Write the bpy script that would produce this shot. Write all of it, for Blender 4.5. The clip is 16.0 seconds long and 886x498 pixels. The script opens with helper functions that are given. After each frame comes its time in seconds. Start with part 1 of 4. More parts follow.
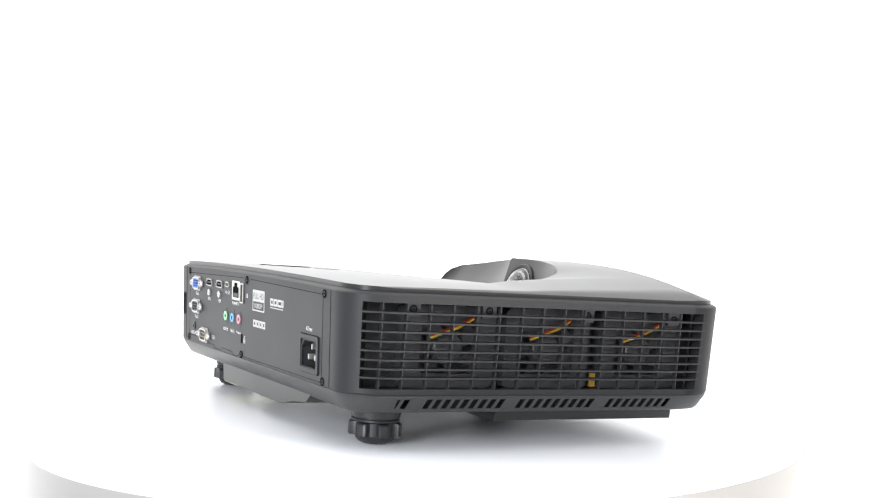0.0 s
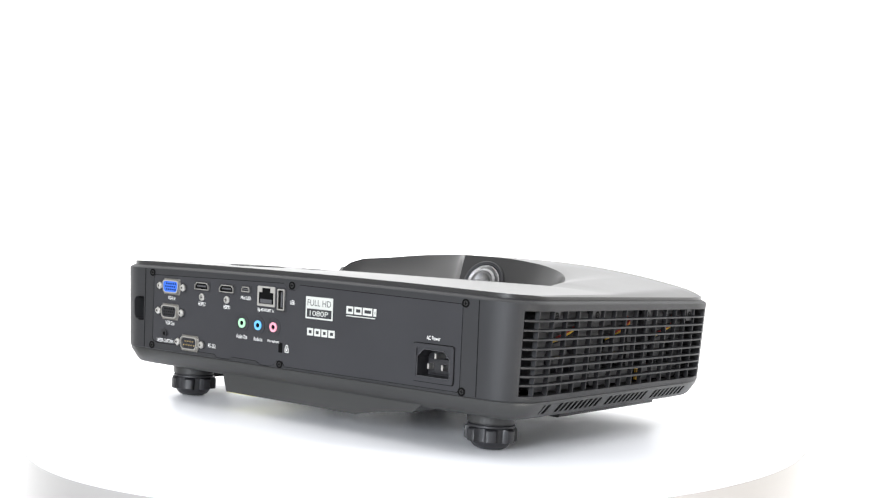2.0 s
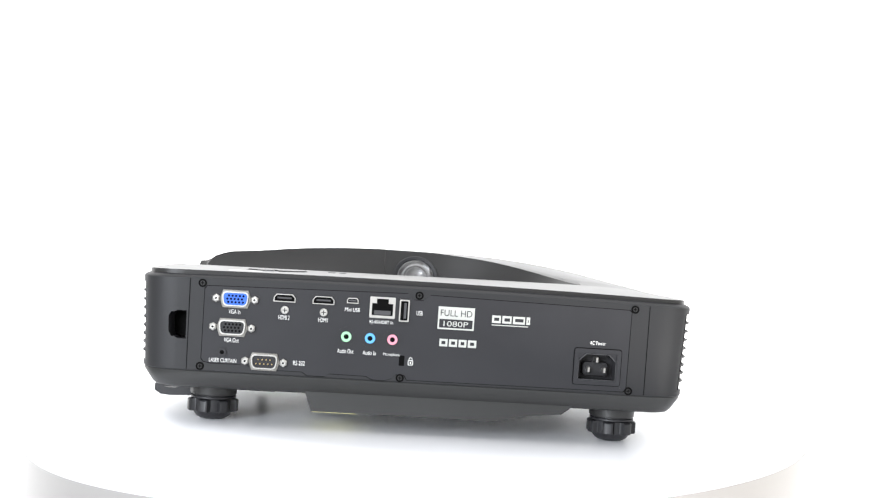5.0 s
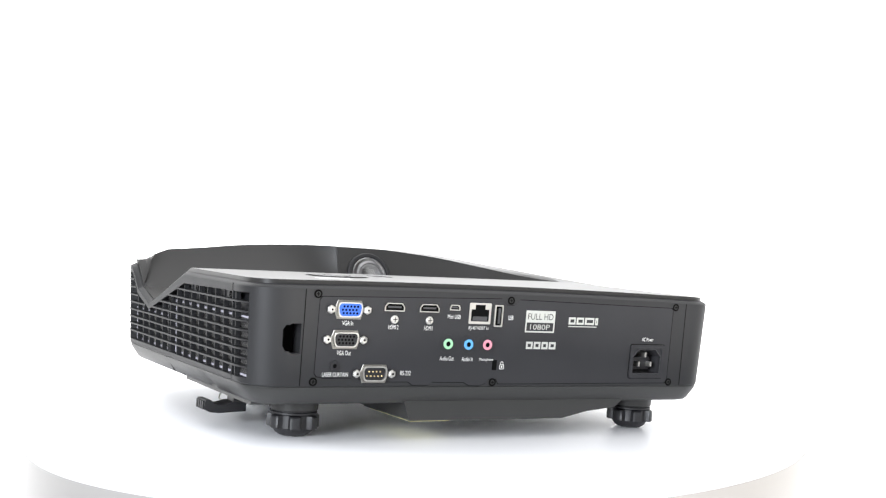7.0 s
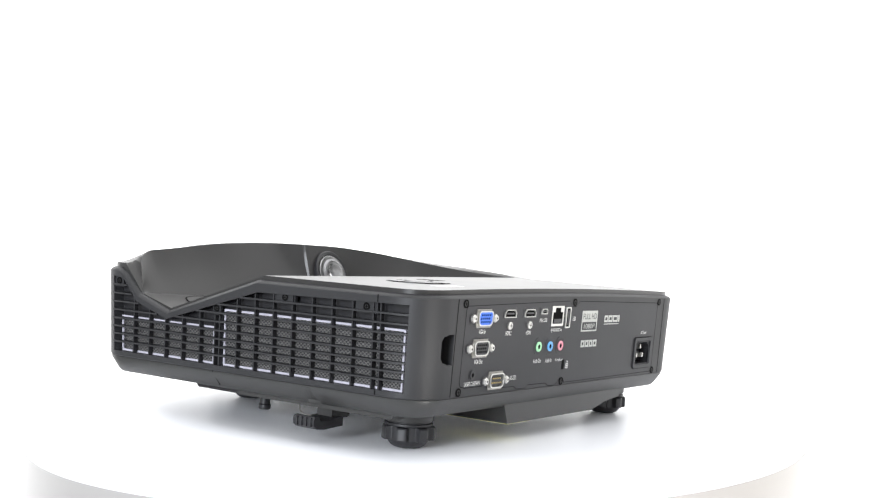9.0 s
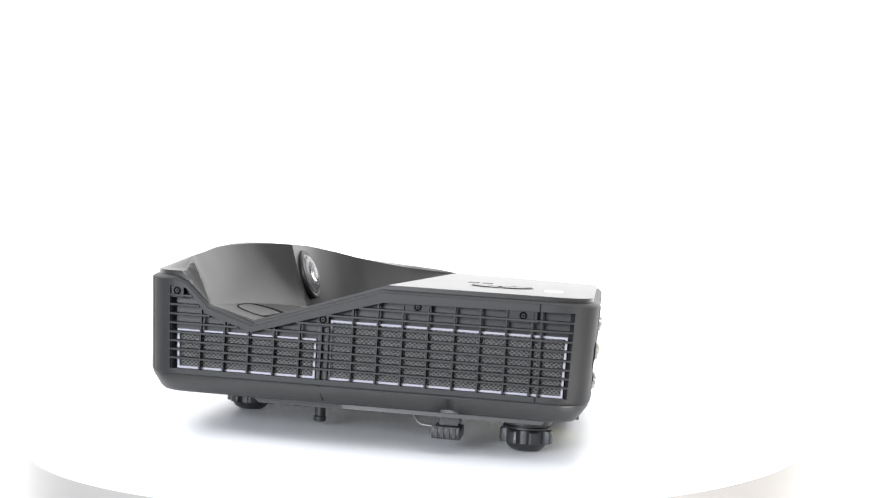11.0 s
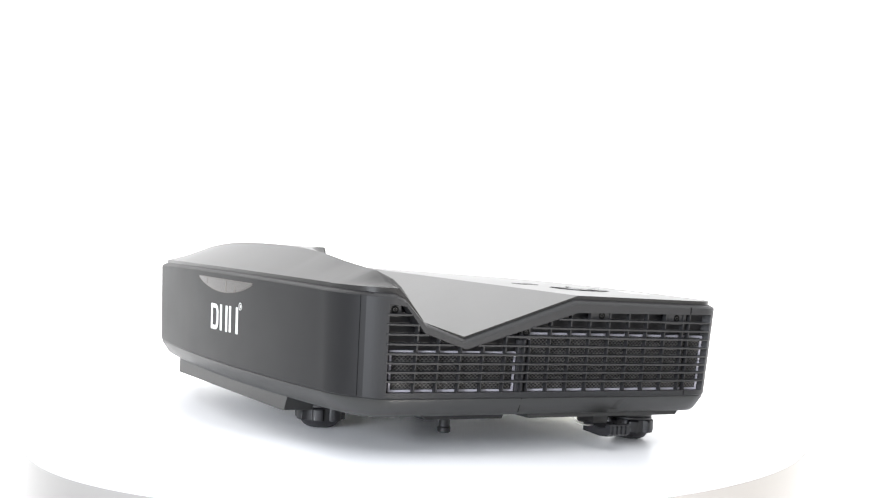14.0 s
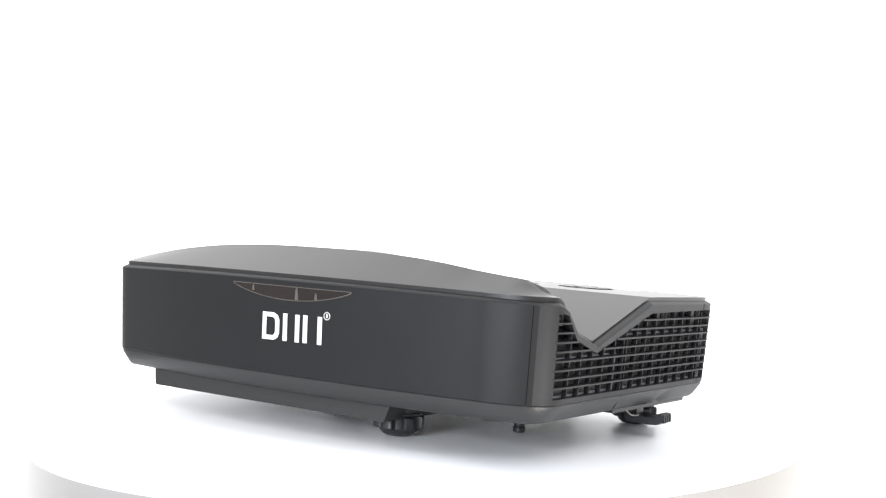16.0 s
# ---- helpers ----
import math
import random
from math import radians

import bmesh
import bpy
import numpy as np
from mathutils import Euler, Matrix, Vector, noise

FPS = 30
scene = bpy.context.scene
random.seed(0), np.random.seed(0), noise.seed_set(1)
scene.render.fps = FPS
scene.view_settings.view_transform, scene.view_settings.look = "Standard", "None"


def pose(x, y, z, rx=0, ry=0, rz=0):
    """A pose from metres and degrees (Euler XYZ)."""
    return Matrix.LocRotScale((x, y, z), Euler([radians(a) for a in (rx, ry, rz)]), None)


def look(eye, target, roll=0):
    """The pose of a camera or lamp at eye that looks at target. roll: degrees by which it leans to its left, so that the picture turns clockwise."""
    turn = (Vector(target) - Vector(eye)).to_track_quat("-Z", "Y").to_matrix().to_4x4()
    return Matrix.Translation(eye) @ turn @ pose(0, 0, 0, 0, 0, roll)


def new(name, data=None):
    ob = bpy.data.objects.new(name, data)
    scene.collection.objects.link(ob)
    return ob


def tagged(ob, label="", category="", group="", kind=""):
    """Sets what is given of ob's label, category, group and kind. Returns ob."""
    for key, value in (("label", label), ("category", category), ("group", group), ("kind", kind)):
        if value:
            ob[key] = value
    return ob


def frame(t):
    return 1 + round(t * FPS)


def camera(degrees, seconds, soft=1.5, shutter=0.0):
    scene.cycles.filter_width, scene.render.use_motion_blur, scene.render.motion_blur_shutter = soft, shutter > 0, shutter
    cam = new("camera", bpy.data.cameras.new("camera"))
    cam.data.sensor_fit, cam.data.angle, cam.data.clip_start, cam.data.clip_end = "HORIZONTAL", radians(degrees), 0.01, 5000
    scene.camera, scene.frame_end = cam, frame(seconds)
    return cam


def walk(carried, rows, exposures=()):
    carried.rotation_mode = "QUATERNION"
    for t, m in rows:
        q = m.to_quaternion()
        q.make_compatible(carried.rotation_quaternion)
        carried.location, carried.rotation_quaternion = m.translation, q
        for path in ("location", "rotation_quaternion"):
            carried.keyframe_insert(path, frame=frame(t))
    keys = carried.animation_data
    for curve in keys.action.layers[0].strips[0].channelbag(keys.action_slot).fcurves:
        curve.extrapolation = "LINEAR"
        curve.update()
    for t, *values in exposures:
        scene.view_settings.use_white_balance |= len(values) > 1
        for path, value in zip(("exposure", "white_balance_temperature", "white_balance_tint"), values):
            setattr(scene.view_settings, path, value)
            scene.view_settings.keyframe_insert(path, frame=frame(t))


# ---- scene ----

# Camera: fixed, a little above the device, leaning 3.7 degrees.
EYE = (0.0, -0.9313, 0.1295)
AIM = (0.01637, 0.0686, 0.1256)
cam = camera(40.57, 16.0, soft=1.25)
walk(cam, [(0.0, look(EYE, AIM, 3.72)), (16.0, look(EYE, AIM, 3.72))], [(0.0, 0.42), (16.0, 0.42)])

# Turn of the device on the table, seconds and degrees.
TURN = [(0.0, -62.43), (0.5, -56.15), (1.0, -49.37), (1.5, -43.13), (2.0, -36.39), (2.5, -30.07), (3.0, -23.32),
        (3.5, -17.19), (4.0, -10.39), (5.2, 5.3), (6.5, 22.29), (7.0, 29.18), (7.5, 35.42), (8.0, 42.23), (8.5, 48.45),
        (9.0, 55.02), (10.2, 71.0), (11.5, 87.9), (12.0, 94.51), (12.5, 100.78), (13.0, 107.49), (13.5, 113.82),
        (14.0, 120.46), (14.5, 126.69), (15.0, 133.12), (15.5, 139.34), (16.0, 146.0)]

# ---------------------------------------------------------------- light
world = bpy.data.worlds.new("studio")
world.use_nodes = True
scene.world = world
world.node_tree.nodes["Background"].inputs[0].default_value = (1.0, 1.0, 1.0, 1)
world.node_tree.nodes["Background"].inputs[1].default_value = 0.63


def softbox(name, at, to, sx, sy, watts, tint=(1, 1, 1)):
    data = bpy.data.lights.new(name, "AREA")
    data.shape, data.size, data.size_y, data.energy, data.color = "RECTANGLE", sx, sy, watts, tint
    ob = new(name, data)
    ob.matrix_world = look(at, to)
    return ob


softbox("softbox_top", (0.1, 0.15, 1.9), (0, 0, 0), 5.0, 1.8, 31)
softbox("softbox_front", (-1.1, -2.15, 0.45), (0, 0, 0.06), 0.8, 0.8, 53, (0.89, 0.935, 1.0))
# Added fill lamp, unseen below the table top, brightening the side band's right.
softbox("fill_low", (0.98, -0.85, -0.68), (0.28, -0.2, -0.06), 0.4, 0.4, 18, (1.0, 0.965, 0.915))


# ---------------------------------------------------------------- materials


def material(name, colour, rough=0.5, metal=0.0, spec=0.5, grain=0.0, grain_scale=900, mottle=0.0, mottle_scale=25, rough_var=0.0):
    m = bpy.data.materials.new(name)
    m.use_nodes = True
    nt = m.node_tree
    b = nt.nodes["Principled BSDF"]
    b.inputs["Base Color"].default_value = (*colour, 1)
    b.inputs["Roughness"].default_value = rough
    b.inputs["Metallic"].default_value = metal
    b.inputs["Specular IOR Level"].default_value = spec
    co = nt.nodes.new("ShaderNodeTexCoord")
    if mottle or rough_var:
        n = nt.nodes.new("ShaderNodeTexNoise")
        n.inputs["Scale"].default_value = mottle_scale
        n.inputs["Detail"].default_value = 6
        nt.links.new(co.outputs["Object"], n.inputs["Vector"])
        if mottle:
            mix = nt.nodes.new("ShaderNodeMix")
            mix.data_type = "RGBA"
            mix.inputs[6].default_value = (*[c * (1 - mottle) for c in colour], 1)
            mix.inputs[7].default_value = (*[min(1, c * (1 + mottle)) for c in colour], 1)
            nt.links.new(n.outputs["Fac"], mix.inputs[0])
            nt.links.new(mix.outputs[2], b.inputs["Base Color"])
        if rough_var:
            r = nt.nodes.new("ShaderNodeMapRange")
            r.inputs["To Min"].default_value, r.inputs["To Max"].default_value = rough - rough_var, rough + rough_var
            nt.links.new(n.outputs["Fac"], r.inputs["Value"])
            nt.links.new(r.outputs["Result"], b.inputs["Roughness"])
    if grain:
        g = nt.nodes.new("ShaderNodeTexNoise")
        g.inputs["Scale"].default_value = grain_scale
        g.inputs["Detail"].default_value = 3
        nt.links.new(co.outputs["Object"], g.inputs["Vector"])
        bp = nt.nodes.new("ShaderNodeBump")
        bp.inputs["Strength"].default_value = grain
        bp.inputs["Distance"].default_value = 0.0004
        nt.links.new(g.outputs["Fac"], bp.inputs["Height"])
        nt.links.new(bp.outputs["Normal"], b.inputs["Normal"])
    return m


PLASTIC = material("charcoal_plastic", (0.0203, 0.0205, 0.0222), 0.50, spec=0.36, grain=0.10, grain_scale=2600, mottle=0.10, rough_var=0.05)
FASCIA = material("fascia_plastic", (0.0140, 0.0139, 0.0150), 0.47, spec=0.26, grain=0.10, grain_scale=2600, mottle=0.10, rough_var=0.05)
COVER = material("cover_plastic", (0.0275, 0.0267, 0.0264), 0.33, spec=0.34, grain=0.03, grain_scale=2600, mottle=0.08, rough_var=0.015)
TUB = material("tub_plastic", (0.0255, 0.0256, 0.0252), 0.42, grain=0.10, grain_scale=2600, mottle=0.10, rough_var=0.05)
PLATE = material("plate_plastic", (0.0318, 0.0318, 0.0348), 0.46, spec=0.22, grain=0.10, grain_scale=2600, mottle=0.12, rough_var=0.05)
BLACK = material("black_plastic", (0.012, 0.012, 0.014), 0.45, grain=0.15, mottle=0.15)
RUBBER = material("black_rubber", (0.016, 0.016, 0.018), 0.42, grain=0.1, mottle=0.15)
# Near-black colour laid on for the shade in holes, joints and recesses.
GAPSHADE = material("gap_shade", (0.004, 0.004, 0.004), 0.95, spec=0.08, mottle=0.2)
INSIDE = material("dark_inside", (0.012, 0.012, 0.013), 0.7, mottle=0.2)
INNER = material("inner_grey_plastic", (0.055, 0.055, 0.059), 0.6, mottle=0.15)
METAL = material("nickel", (0.66, 0.65, 0.62), 0.38, 1.0, mottle=0.06, mottle_scale=400, rough_var=0.06)
DARKMETAL = material("dark_screw", (0.035, 0.035, 0.035), 0.45, 0.6, mottle=0.1, mottle_scale=300)
LENSMETAL = material("grey_lens_metal", (0.30, 0.30, 0.31), 0.35, 1.0, mottle=0.1, mottle_scale=300)
DULL = material("dull_plate", (0.30, 0.29, 0.27), 0.38, 1.0, mottle=0.1, mottle_scale=300)
STEEL = material("screw_steel", (0.06, 0.06, 0.06), 0.5, 1.0, mottle=0.1, mottle_scale=300)
GOLD = material("gold_pin", (0.75, 0.58, 0.30), 0.3, 1.0)
WHITE = material("white_print", (0.78, 0.78, 0.76), 0.6, mottle=0.03, mottle_scale=200)
GREYPRINT = material("grey_label", (0.50, 0.51, 0.48), 0.55, mottle=0.04, mottle_scale=200)
BLUE = material("blue_plastic", (0.03, 0.13, 0.62), 0.4, mottle=0.08)
LIME = material("lime_plastic", (0.36, 0.72, 0.42), 0.4, mottle=0.08)
SKY = material("sky_plastic", (0.12, 0.42, 0.82), 0.4, mottle=0.08)
PINK = material("pink_plastic", (0.80, 0.30, 0.38), 0.4, mottle=0.08)
FANGREY = material("fan_plastic", (0.065, 0.065, 0.069), 0.45, mottle=0.15)
FOAM = material("pale_foam", (0.44, 0.43, 0.49), 0.85, grain=0.3, mottle=0.08)
RED = material("red_wire", (0.35, 0.025, 0.015), 0.45, mottle=0.08)
YELLOW = material("yellow_wire", (0.75, 0.50, 0.05), 0.45, mottle=0.08)
COPPER = material("amber_tab", (0.65, 0.38, 0.06), 0.4, mottle=0.1)
TABLETOP = material("white_table", (0.88, 0.89, 0.92), 0.35, spec=0.35, mottle=0.01, mottle_scale=12, rough_var=0.05)
BACKDROP = material("white_paper", (0.88, 0.88, 0.88), 0.9, mottle=0.01, mottle_scale=4)
AMBER = material("smoked_window", (0.015, 0.0105, 0.009), 0.05, spec=0.45, mottle=0.3, mottle_scale=40)
EDGELINE = material("pale_edge", (0.10, 0.088, 0.078), 0.4, mottle=0.1)
# Grey tone carries the shade on the side of the white table.
SIDEBAND = material("side_shade", (0.35, 0.338, 0.328), 0.38, mottle=0.06, mottle_scale=8)
FLOORGREY = material("grey_floor", (0.22, 0.215, 0.21), 0.7, mottle=0.1, mottle_scale=3)
YELLOWTAG = material("yellow_sticker", (0.72, 0.68, 0.34), 0.5, mottle=0.04)


def glass_material():
    m = material("lens_glass", (1, 1, 1), 0.02)
    b = m.node_tree.nodes["Principled BSDF"]
    b.inputs["Transmission Weight"].default_value = 1.0
    b.inputs["IOR"].default_value = 1.5
    return m


GLASS = glass_material()
# The paper emits light itself, standing in for lamps aimed at it.
GLOWPAPER = material("glowing_paper", (0.8, 0.8, 0.8), 0.9)
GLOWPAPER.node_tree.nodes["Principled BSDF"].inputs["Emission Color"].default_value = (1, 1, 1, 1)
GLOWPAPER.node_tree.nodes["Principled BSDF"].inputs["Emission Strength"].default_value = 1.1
FILTER = material("filter_mesh", (0.15, 0.145, 0.141), 0.55, mottle=0.2, mottle_scale=300)

# ---------------------------------------------------------------- mesh helpers (millimetres in, metres out)


def ease(t):
    t = min(1.0, max(0.0, t))
    return t * t * (3 - 2 * t)


def drafted(co):
    """Moulding draft: the walls of the housing flare a little towards the top."""
    s = 0.045 * (min(100.0, max(36.0, co.z)) - 66.0) * min(1.0, max(0.0, (co.z - 24.0) / 12.0))
    return Vector((co.x + s * math.copysign(1, co.x) * ease((abs(co.x) - 150) / 24), co.y + s * math.copysign(1, co.y) * ease((abs(co.y) - 106) / 22), co.z))


def part(name, bm, mat, parent=None, label="", sharp=35, smooth=True):
    bmesh.ops.remove_doubles(bm, verts=bm.verts, dist=0.002)
    if parent is not None and "display_table" not in (parent.name, parent.parent.name if parent.parent else ""):
        for v in bm.verts:
            v.co = drafted(v.co)
    bmesh.ops.recalc_face_normals(bm, faces=bm.faces)
    for v in bm.verts:
        v.co *= 0.001
    bm.normal_update()
    for f in bm.faces:
        f.smooth = smooth
    for e in bm.edges:
        if len(e.link_faces) == 2 and e.calc_face_angle(0) > radians(sharp):
            e.smooth = False
    me = bpy.data.meshes.new(name)
    bm.to_mesh(me)
    bm.free()
    me.materials.append(mat)
    ob = new(name, me)
    if parent is not None:
        ob.parent = parent
    if label:
        tagged(ob, label)
    return ob


def on_back(u, v, w):
    return Vector((u, -137.5 - w, v))


def on_left(u, v, w):
    return Vector((-190.0 - w, u, v))


def on_right(u, v, w):
    return Vector((180.0 + w, u, v))


def flat(u, v, w):
    return Vector((u, v, w))


def prism(bm, pts, w0, w1, at=flat, bevel=0.0):
    """A solid with outline pts (2D) between depths w0 and w1; bevel shrinks the far face."""
    n = len(pts)
    cx, cy = sum(p[0] for p in pts) / n, sum(p[1] for p in pts) / n

    def ring(w, inset=0.0):
        out = []
        for p in pts:
            d = math.hypot(p[0] - cx, p[1] - cy) or 1
            k = max(0.0, 1 - inset / d)
            out.append(bm.verts.new(at(cx + (p[0] - cx) * k, cy + (p[1] - cy) * k, w)))
        return out
    rings = [ring(w0), ring(w1 - bevel if w1 > w0 else w1 + bevel), ring(w1, bevel)] if bevel else [ring(w0), ring(w1)]
    for a, b in zip(rings, rings[1:]):
        for i in range(n):
            bm.faces.new((a[i], a[(i + 1) % n], b[(i + 1) % n], b[i]))
    bm.faces.new(rings[0])
    bm.faces.new(rings[-1])


def tube(bm, outer, inner, w0, w1, at=flat):
    """A hollow frame between two outlines of equal point count."""
    n = len(outer)
    r = [[bm.verts.new(at(p[0], p[1], w)) for p in pts] for pts, w in ((outer, w0), (outer, w1), (inner, w1), (inner, w0))]
    for a, b in zip(r, r[1:] + r[:1]):
        for i in range(n):
            bm.faces.new((a[i], a[(i + 1) % n], b[(i + 1) % n], b[i]))


def rounded(x0, y0, x1, y1, r, k=4):
    out = []
    for cx, cy, a0 in ((x1 - r, y1 - r, 0), (x0 + r, y1 - r, 90), (x0 + r, y0 + r, 180), (x1 - r, y0 + r, 270)):
        for i in range(k + 1):
            a = radians(a0 + 90 * i / k)
            out.append((cx + r * math.cos(a), cy + r * math.sin(a)))
    return out


def circle(cx, cy, r, n=24, a0=0.0):
    return [(cx + r * math.cos(radians(a0) + 2 * math.pi * i / n), cy + r * math.sin(radians(a0) + 2 * math.pi * i / n)) for i in range(n)]


def box(bm, x0, x1, y0, y1, z0, z1, bevel=0.0):
    if not bevel:
        prism(bm, [(x0, y0), (x1, y0), (x1, y1), (x0, y1)], z0, z1)
        return
    b = bevel
    rings = []
    for z, i in ((z0, b), (z0 + b, 0), (z1 - b, 0), (z1, b)):
        rings.append([bm.verts.new((x, y, z)) for x, y in ((x0 + i, y0 + i), (x1 - i, y0 + i), (x1 - i, y1 - i), (x0 + i, y1 - i))])
    for a, c in zip(rings, rings[1:]):
        for i in range(4):
            bm.faces.new((a[i], a[(i + 1) % 4], c[(i + 1) % 4], c[i]))
    bm.faces.new(rings[0])
    bm.faces.new(rings[-1])


def lathe(bm, profile, n=32, at=flat, lobes=None):
    """Revolve (radius, height) pairs; lobes(a, r, h) may reshape the radius."""
    rings = []
    for r, h in profile:
        ring = []
        for i in range(n):
            a = 2 * math.pi * i / n
            rr = lobes(a, r, h) if lobes else r
            ring.append(bm.verts.new(at(rr * math.cos(a), rr * math.sin(a), h)))
        rings.append(ring)
    for a, b in zip(rings, rings[1:]):
        for i in range(n):
            bm.faces.new((a[i], a[(i + 1) % n], b[(i + 1) % n], b[i]))
    bm.faces.new(rings[0])
    bm.faces.new(rings[-1])


def lerp_table(table, x):
    if x <= table[0][0]:
        return table[0][1]
    for (a, va), (b, vb) in zip(table, table[1:]):
        if x <= b:
            return va + (vb - va) * (x - a) / (b - a)
    return table[-1][1]


def spline(points, n):
    """Catmull-Rom through points, n steps a piece."""
    p = [Vector(q) for q in points]
    p = [2 * p[0] - p[1]] + p + [2 * p[-1] - p[-2]]
    out = []
    for i in range(1, len(p) - 2):
        for k in range(n):
            t = k / n
            a, b, c, d = p[i - 1], p[i], p[i + 1], p[i + 2]
            out.append(0.5 * (2 * b + (c - a) * t + (2 * a - 5 * b + 4 * c - d) * t * t + (3 * b - a - 3 * c + d) * t ** 3))
    out.append(p[-2])
    return out


def bezier(a, b, c, d, n):
    return [(1 - t) ** 3 * Vector(a) + 3 * t * (1 - t) ** 2 * Vector(b) + 3 * t * t * (1 - t) * Vector(c) + t ** 3 * Vector(d)
            for t in (i / n for i in range(n))]


def wire(bm, points, r, n=6):
    rings = []
    for i, p in enumerate(points):
        d = (points[min(i + 1, len(points) - 1)] - points[max(i - 1, 0)]).normalized()
        u = d.orthogonal().normalized()
        v = d.cross(u)
        rings.append([bm.verts.new(p + r * (math.cos(2 * math.pi * k / n) * u + math.sin(2 * math.pi * k / n) * v)) for k in range(n)])
    for a, b in zip(rings, rings[1:]):
        for i in range(n):
            bm.faces.new((a[i], a[(i + 1) % n], b[(i + 1) % n], b[i]))
    bm.faces.new(rings[0])
    bm.faces.new(rings[-1])


def lettering(name, text, u, v, height, width, parent, mat, align="CENTER", at=on_back, label="", lift=0.16):
    """Printed words of that cap height and total width, centred on (u, v)."""
    cu = bpy.data.curves.new(name, "FONT")
    cu.body, cu.align_x, cu.align_y, cu.size = text, "CENTER", "CENTER", 1.0
    tmp = new(name, cu)
    me = bpy.data.meshes.new_from_object(tmp.evaluated_get(bpy.context.evaluated_depsgraph_get()))
    bpy.data.objects.remove(tmp)
    bpy.data.curves.remove(cu)
    xs, ys = [q.co.x for q in me.vertices], [q.co.y for q in me.vertices]
    sx, sy = width / (max(xs) - min(xs)), height / (max(ys) - min(ys))
    mx, my = (max(xs) + min(xs)) / 2, (max(ys) + min(ys)) / 2
    for q in me.vertices:
        q.co = drafted(at(u + (q.co.x - mx) * sx, v + (q.co.y - my) * sy, lift)) * 0.001
    me.materials.append(mat)
    ob = new(name, me)
    ob.parent = parent
    if label:
        tagged(ob, label)
    return ob


# ---------------------------------------------------------------- setting


def build_setting():
    # seamless white sweep: floor, curve, wall; glows itself instead of being lit
    bm = bmesh.new()
    prof = [(1500, -900)] + [(1500 + 1500 * math.sin(radians(a)), 600 - 1500 * math.cos(radians(a))) for a in range(10, 91, 10)] + [(3000, 5000)]
    cols = [[bm.verts.new((x, y, z)) for y, z in prof] for x in (-6000, 6000)]
    for i in range(len(prof) - 1):
        bm.faces.new((cols[0][i], cols[1][i], cols[1][i + 1], cols[0][i + 1]))
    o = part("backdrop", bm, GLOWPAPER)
    tagged(o, "seamless white studio backdrop sweep, glowing in place of lamps", "backdrop", kind="structure")
    # Unseen floor, its grey chosen to darken the lower side of the table.
    bm = bmesh.new()
    prism(bm, [(-6000, -6000), (6000, -6000), (6000, 1500), (-6000, 1500)], -950, -900)
    tagged(part("floor", bm, FLOORGREY), "plain unseen floor, grey to dim the table side", "floor", kind="structure")
    # round white display table: level middle, edge ring falling away a little
    table = new("display_table")
    tagged(table, "round white glossy display table with a plain rim", "display table")
    cx, cy, R, N = 5.1, 16.9, 293.5, 160

    def edge_z(x, y):
        return -15.4 + 0.064 * x + 0.006 * y
    bm = bmesh.new()
    rings = []
    for k, f in enumerate((0.0, 0.4, 0.62, 0.68, 0.74, 0.8, 0.86, 0.92, 0.985, 1.0, 1.0)):
        ring = []
        for i in range(N):
            a = 2 * math.pi * i / N
            x, y = R * f * math.cos(a), R * f * math.sin(a)
            t = min(1, max(0, (f - 0.64) / 0.36))
            t = t * t * (3 - 2 * t)
            px, py = x + cx * t, y + cy * t
            drop = 0 if k < 9 else (0.5, 2.2)[k - 9]
            ring.append(bm.verts.new((px, py, edge_z(px, py) * t - drop)) if f > 0 else None)
        if f == 0:
            c = bm.verts.new((0, 0, 0))
            ring = [c] * N
        rings.append(ring)
    for a, b in zip(rings, rings[1:]):
        for i in range(N):
            j = (i + 1) % N
            bm.faces.new((a[i], b[i], b[j]) if a[i] is a[j] else (a[i], b[i], b[j], a[j]))
    part("tabletop", bm, TABLETOP, table, "white glossy top with a rounded rim")
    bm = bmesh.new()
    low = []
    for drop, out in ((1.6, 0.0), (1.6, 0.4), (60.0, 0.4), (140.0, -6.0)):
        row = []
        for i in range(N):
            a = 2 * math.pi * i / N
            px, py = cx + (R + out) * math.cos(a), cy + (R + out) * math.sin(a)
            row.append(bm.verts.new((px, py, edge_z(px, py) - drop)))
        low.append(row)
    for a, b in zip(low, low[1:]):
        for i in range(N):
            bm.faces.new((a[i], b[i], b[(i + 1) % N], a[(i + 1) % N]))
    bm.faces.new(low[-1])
    part("side_band", bm, SIDEBAND, table, "side band, its shade put into a grey tone")
    bm = bmesh.new()
    lathe(bm, [(120, -900), (120, -120)], 64)
    part("pedestal", bm, BACKDROP, table)


# ---------------------------------------------------------------- the device
XL, XR, YB = -190.0, 180.0, -137.5
OPEN_Y0, OPEN_Y1 = {"left": -124.0, "right": -129.0}, 132.0
V_LOW = [(-124, 92.5), (-6, 91.0), (77, 66.5), (107, 76.0), (121, 92.5), (133, 92.5)]
V_TOP = [(-140, 96.5), (-5, 96.8), (76.5, 70.0), (106, 79.5), (123, 96.5), (150, 96.5)]
V_EDGE = [(-140, 102), (-8, 102), (76.5, 74.0), (106, 83.0), (123, 102), (150, 102)]


def front_y(x):
    """Bowed plan of the front."""
    return 163.5 - 10.4 * ((x + 5) / 155) ** 2


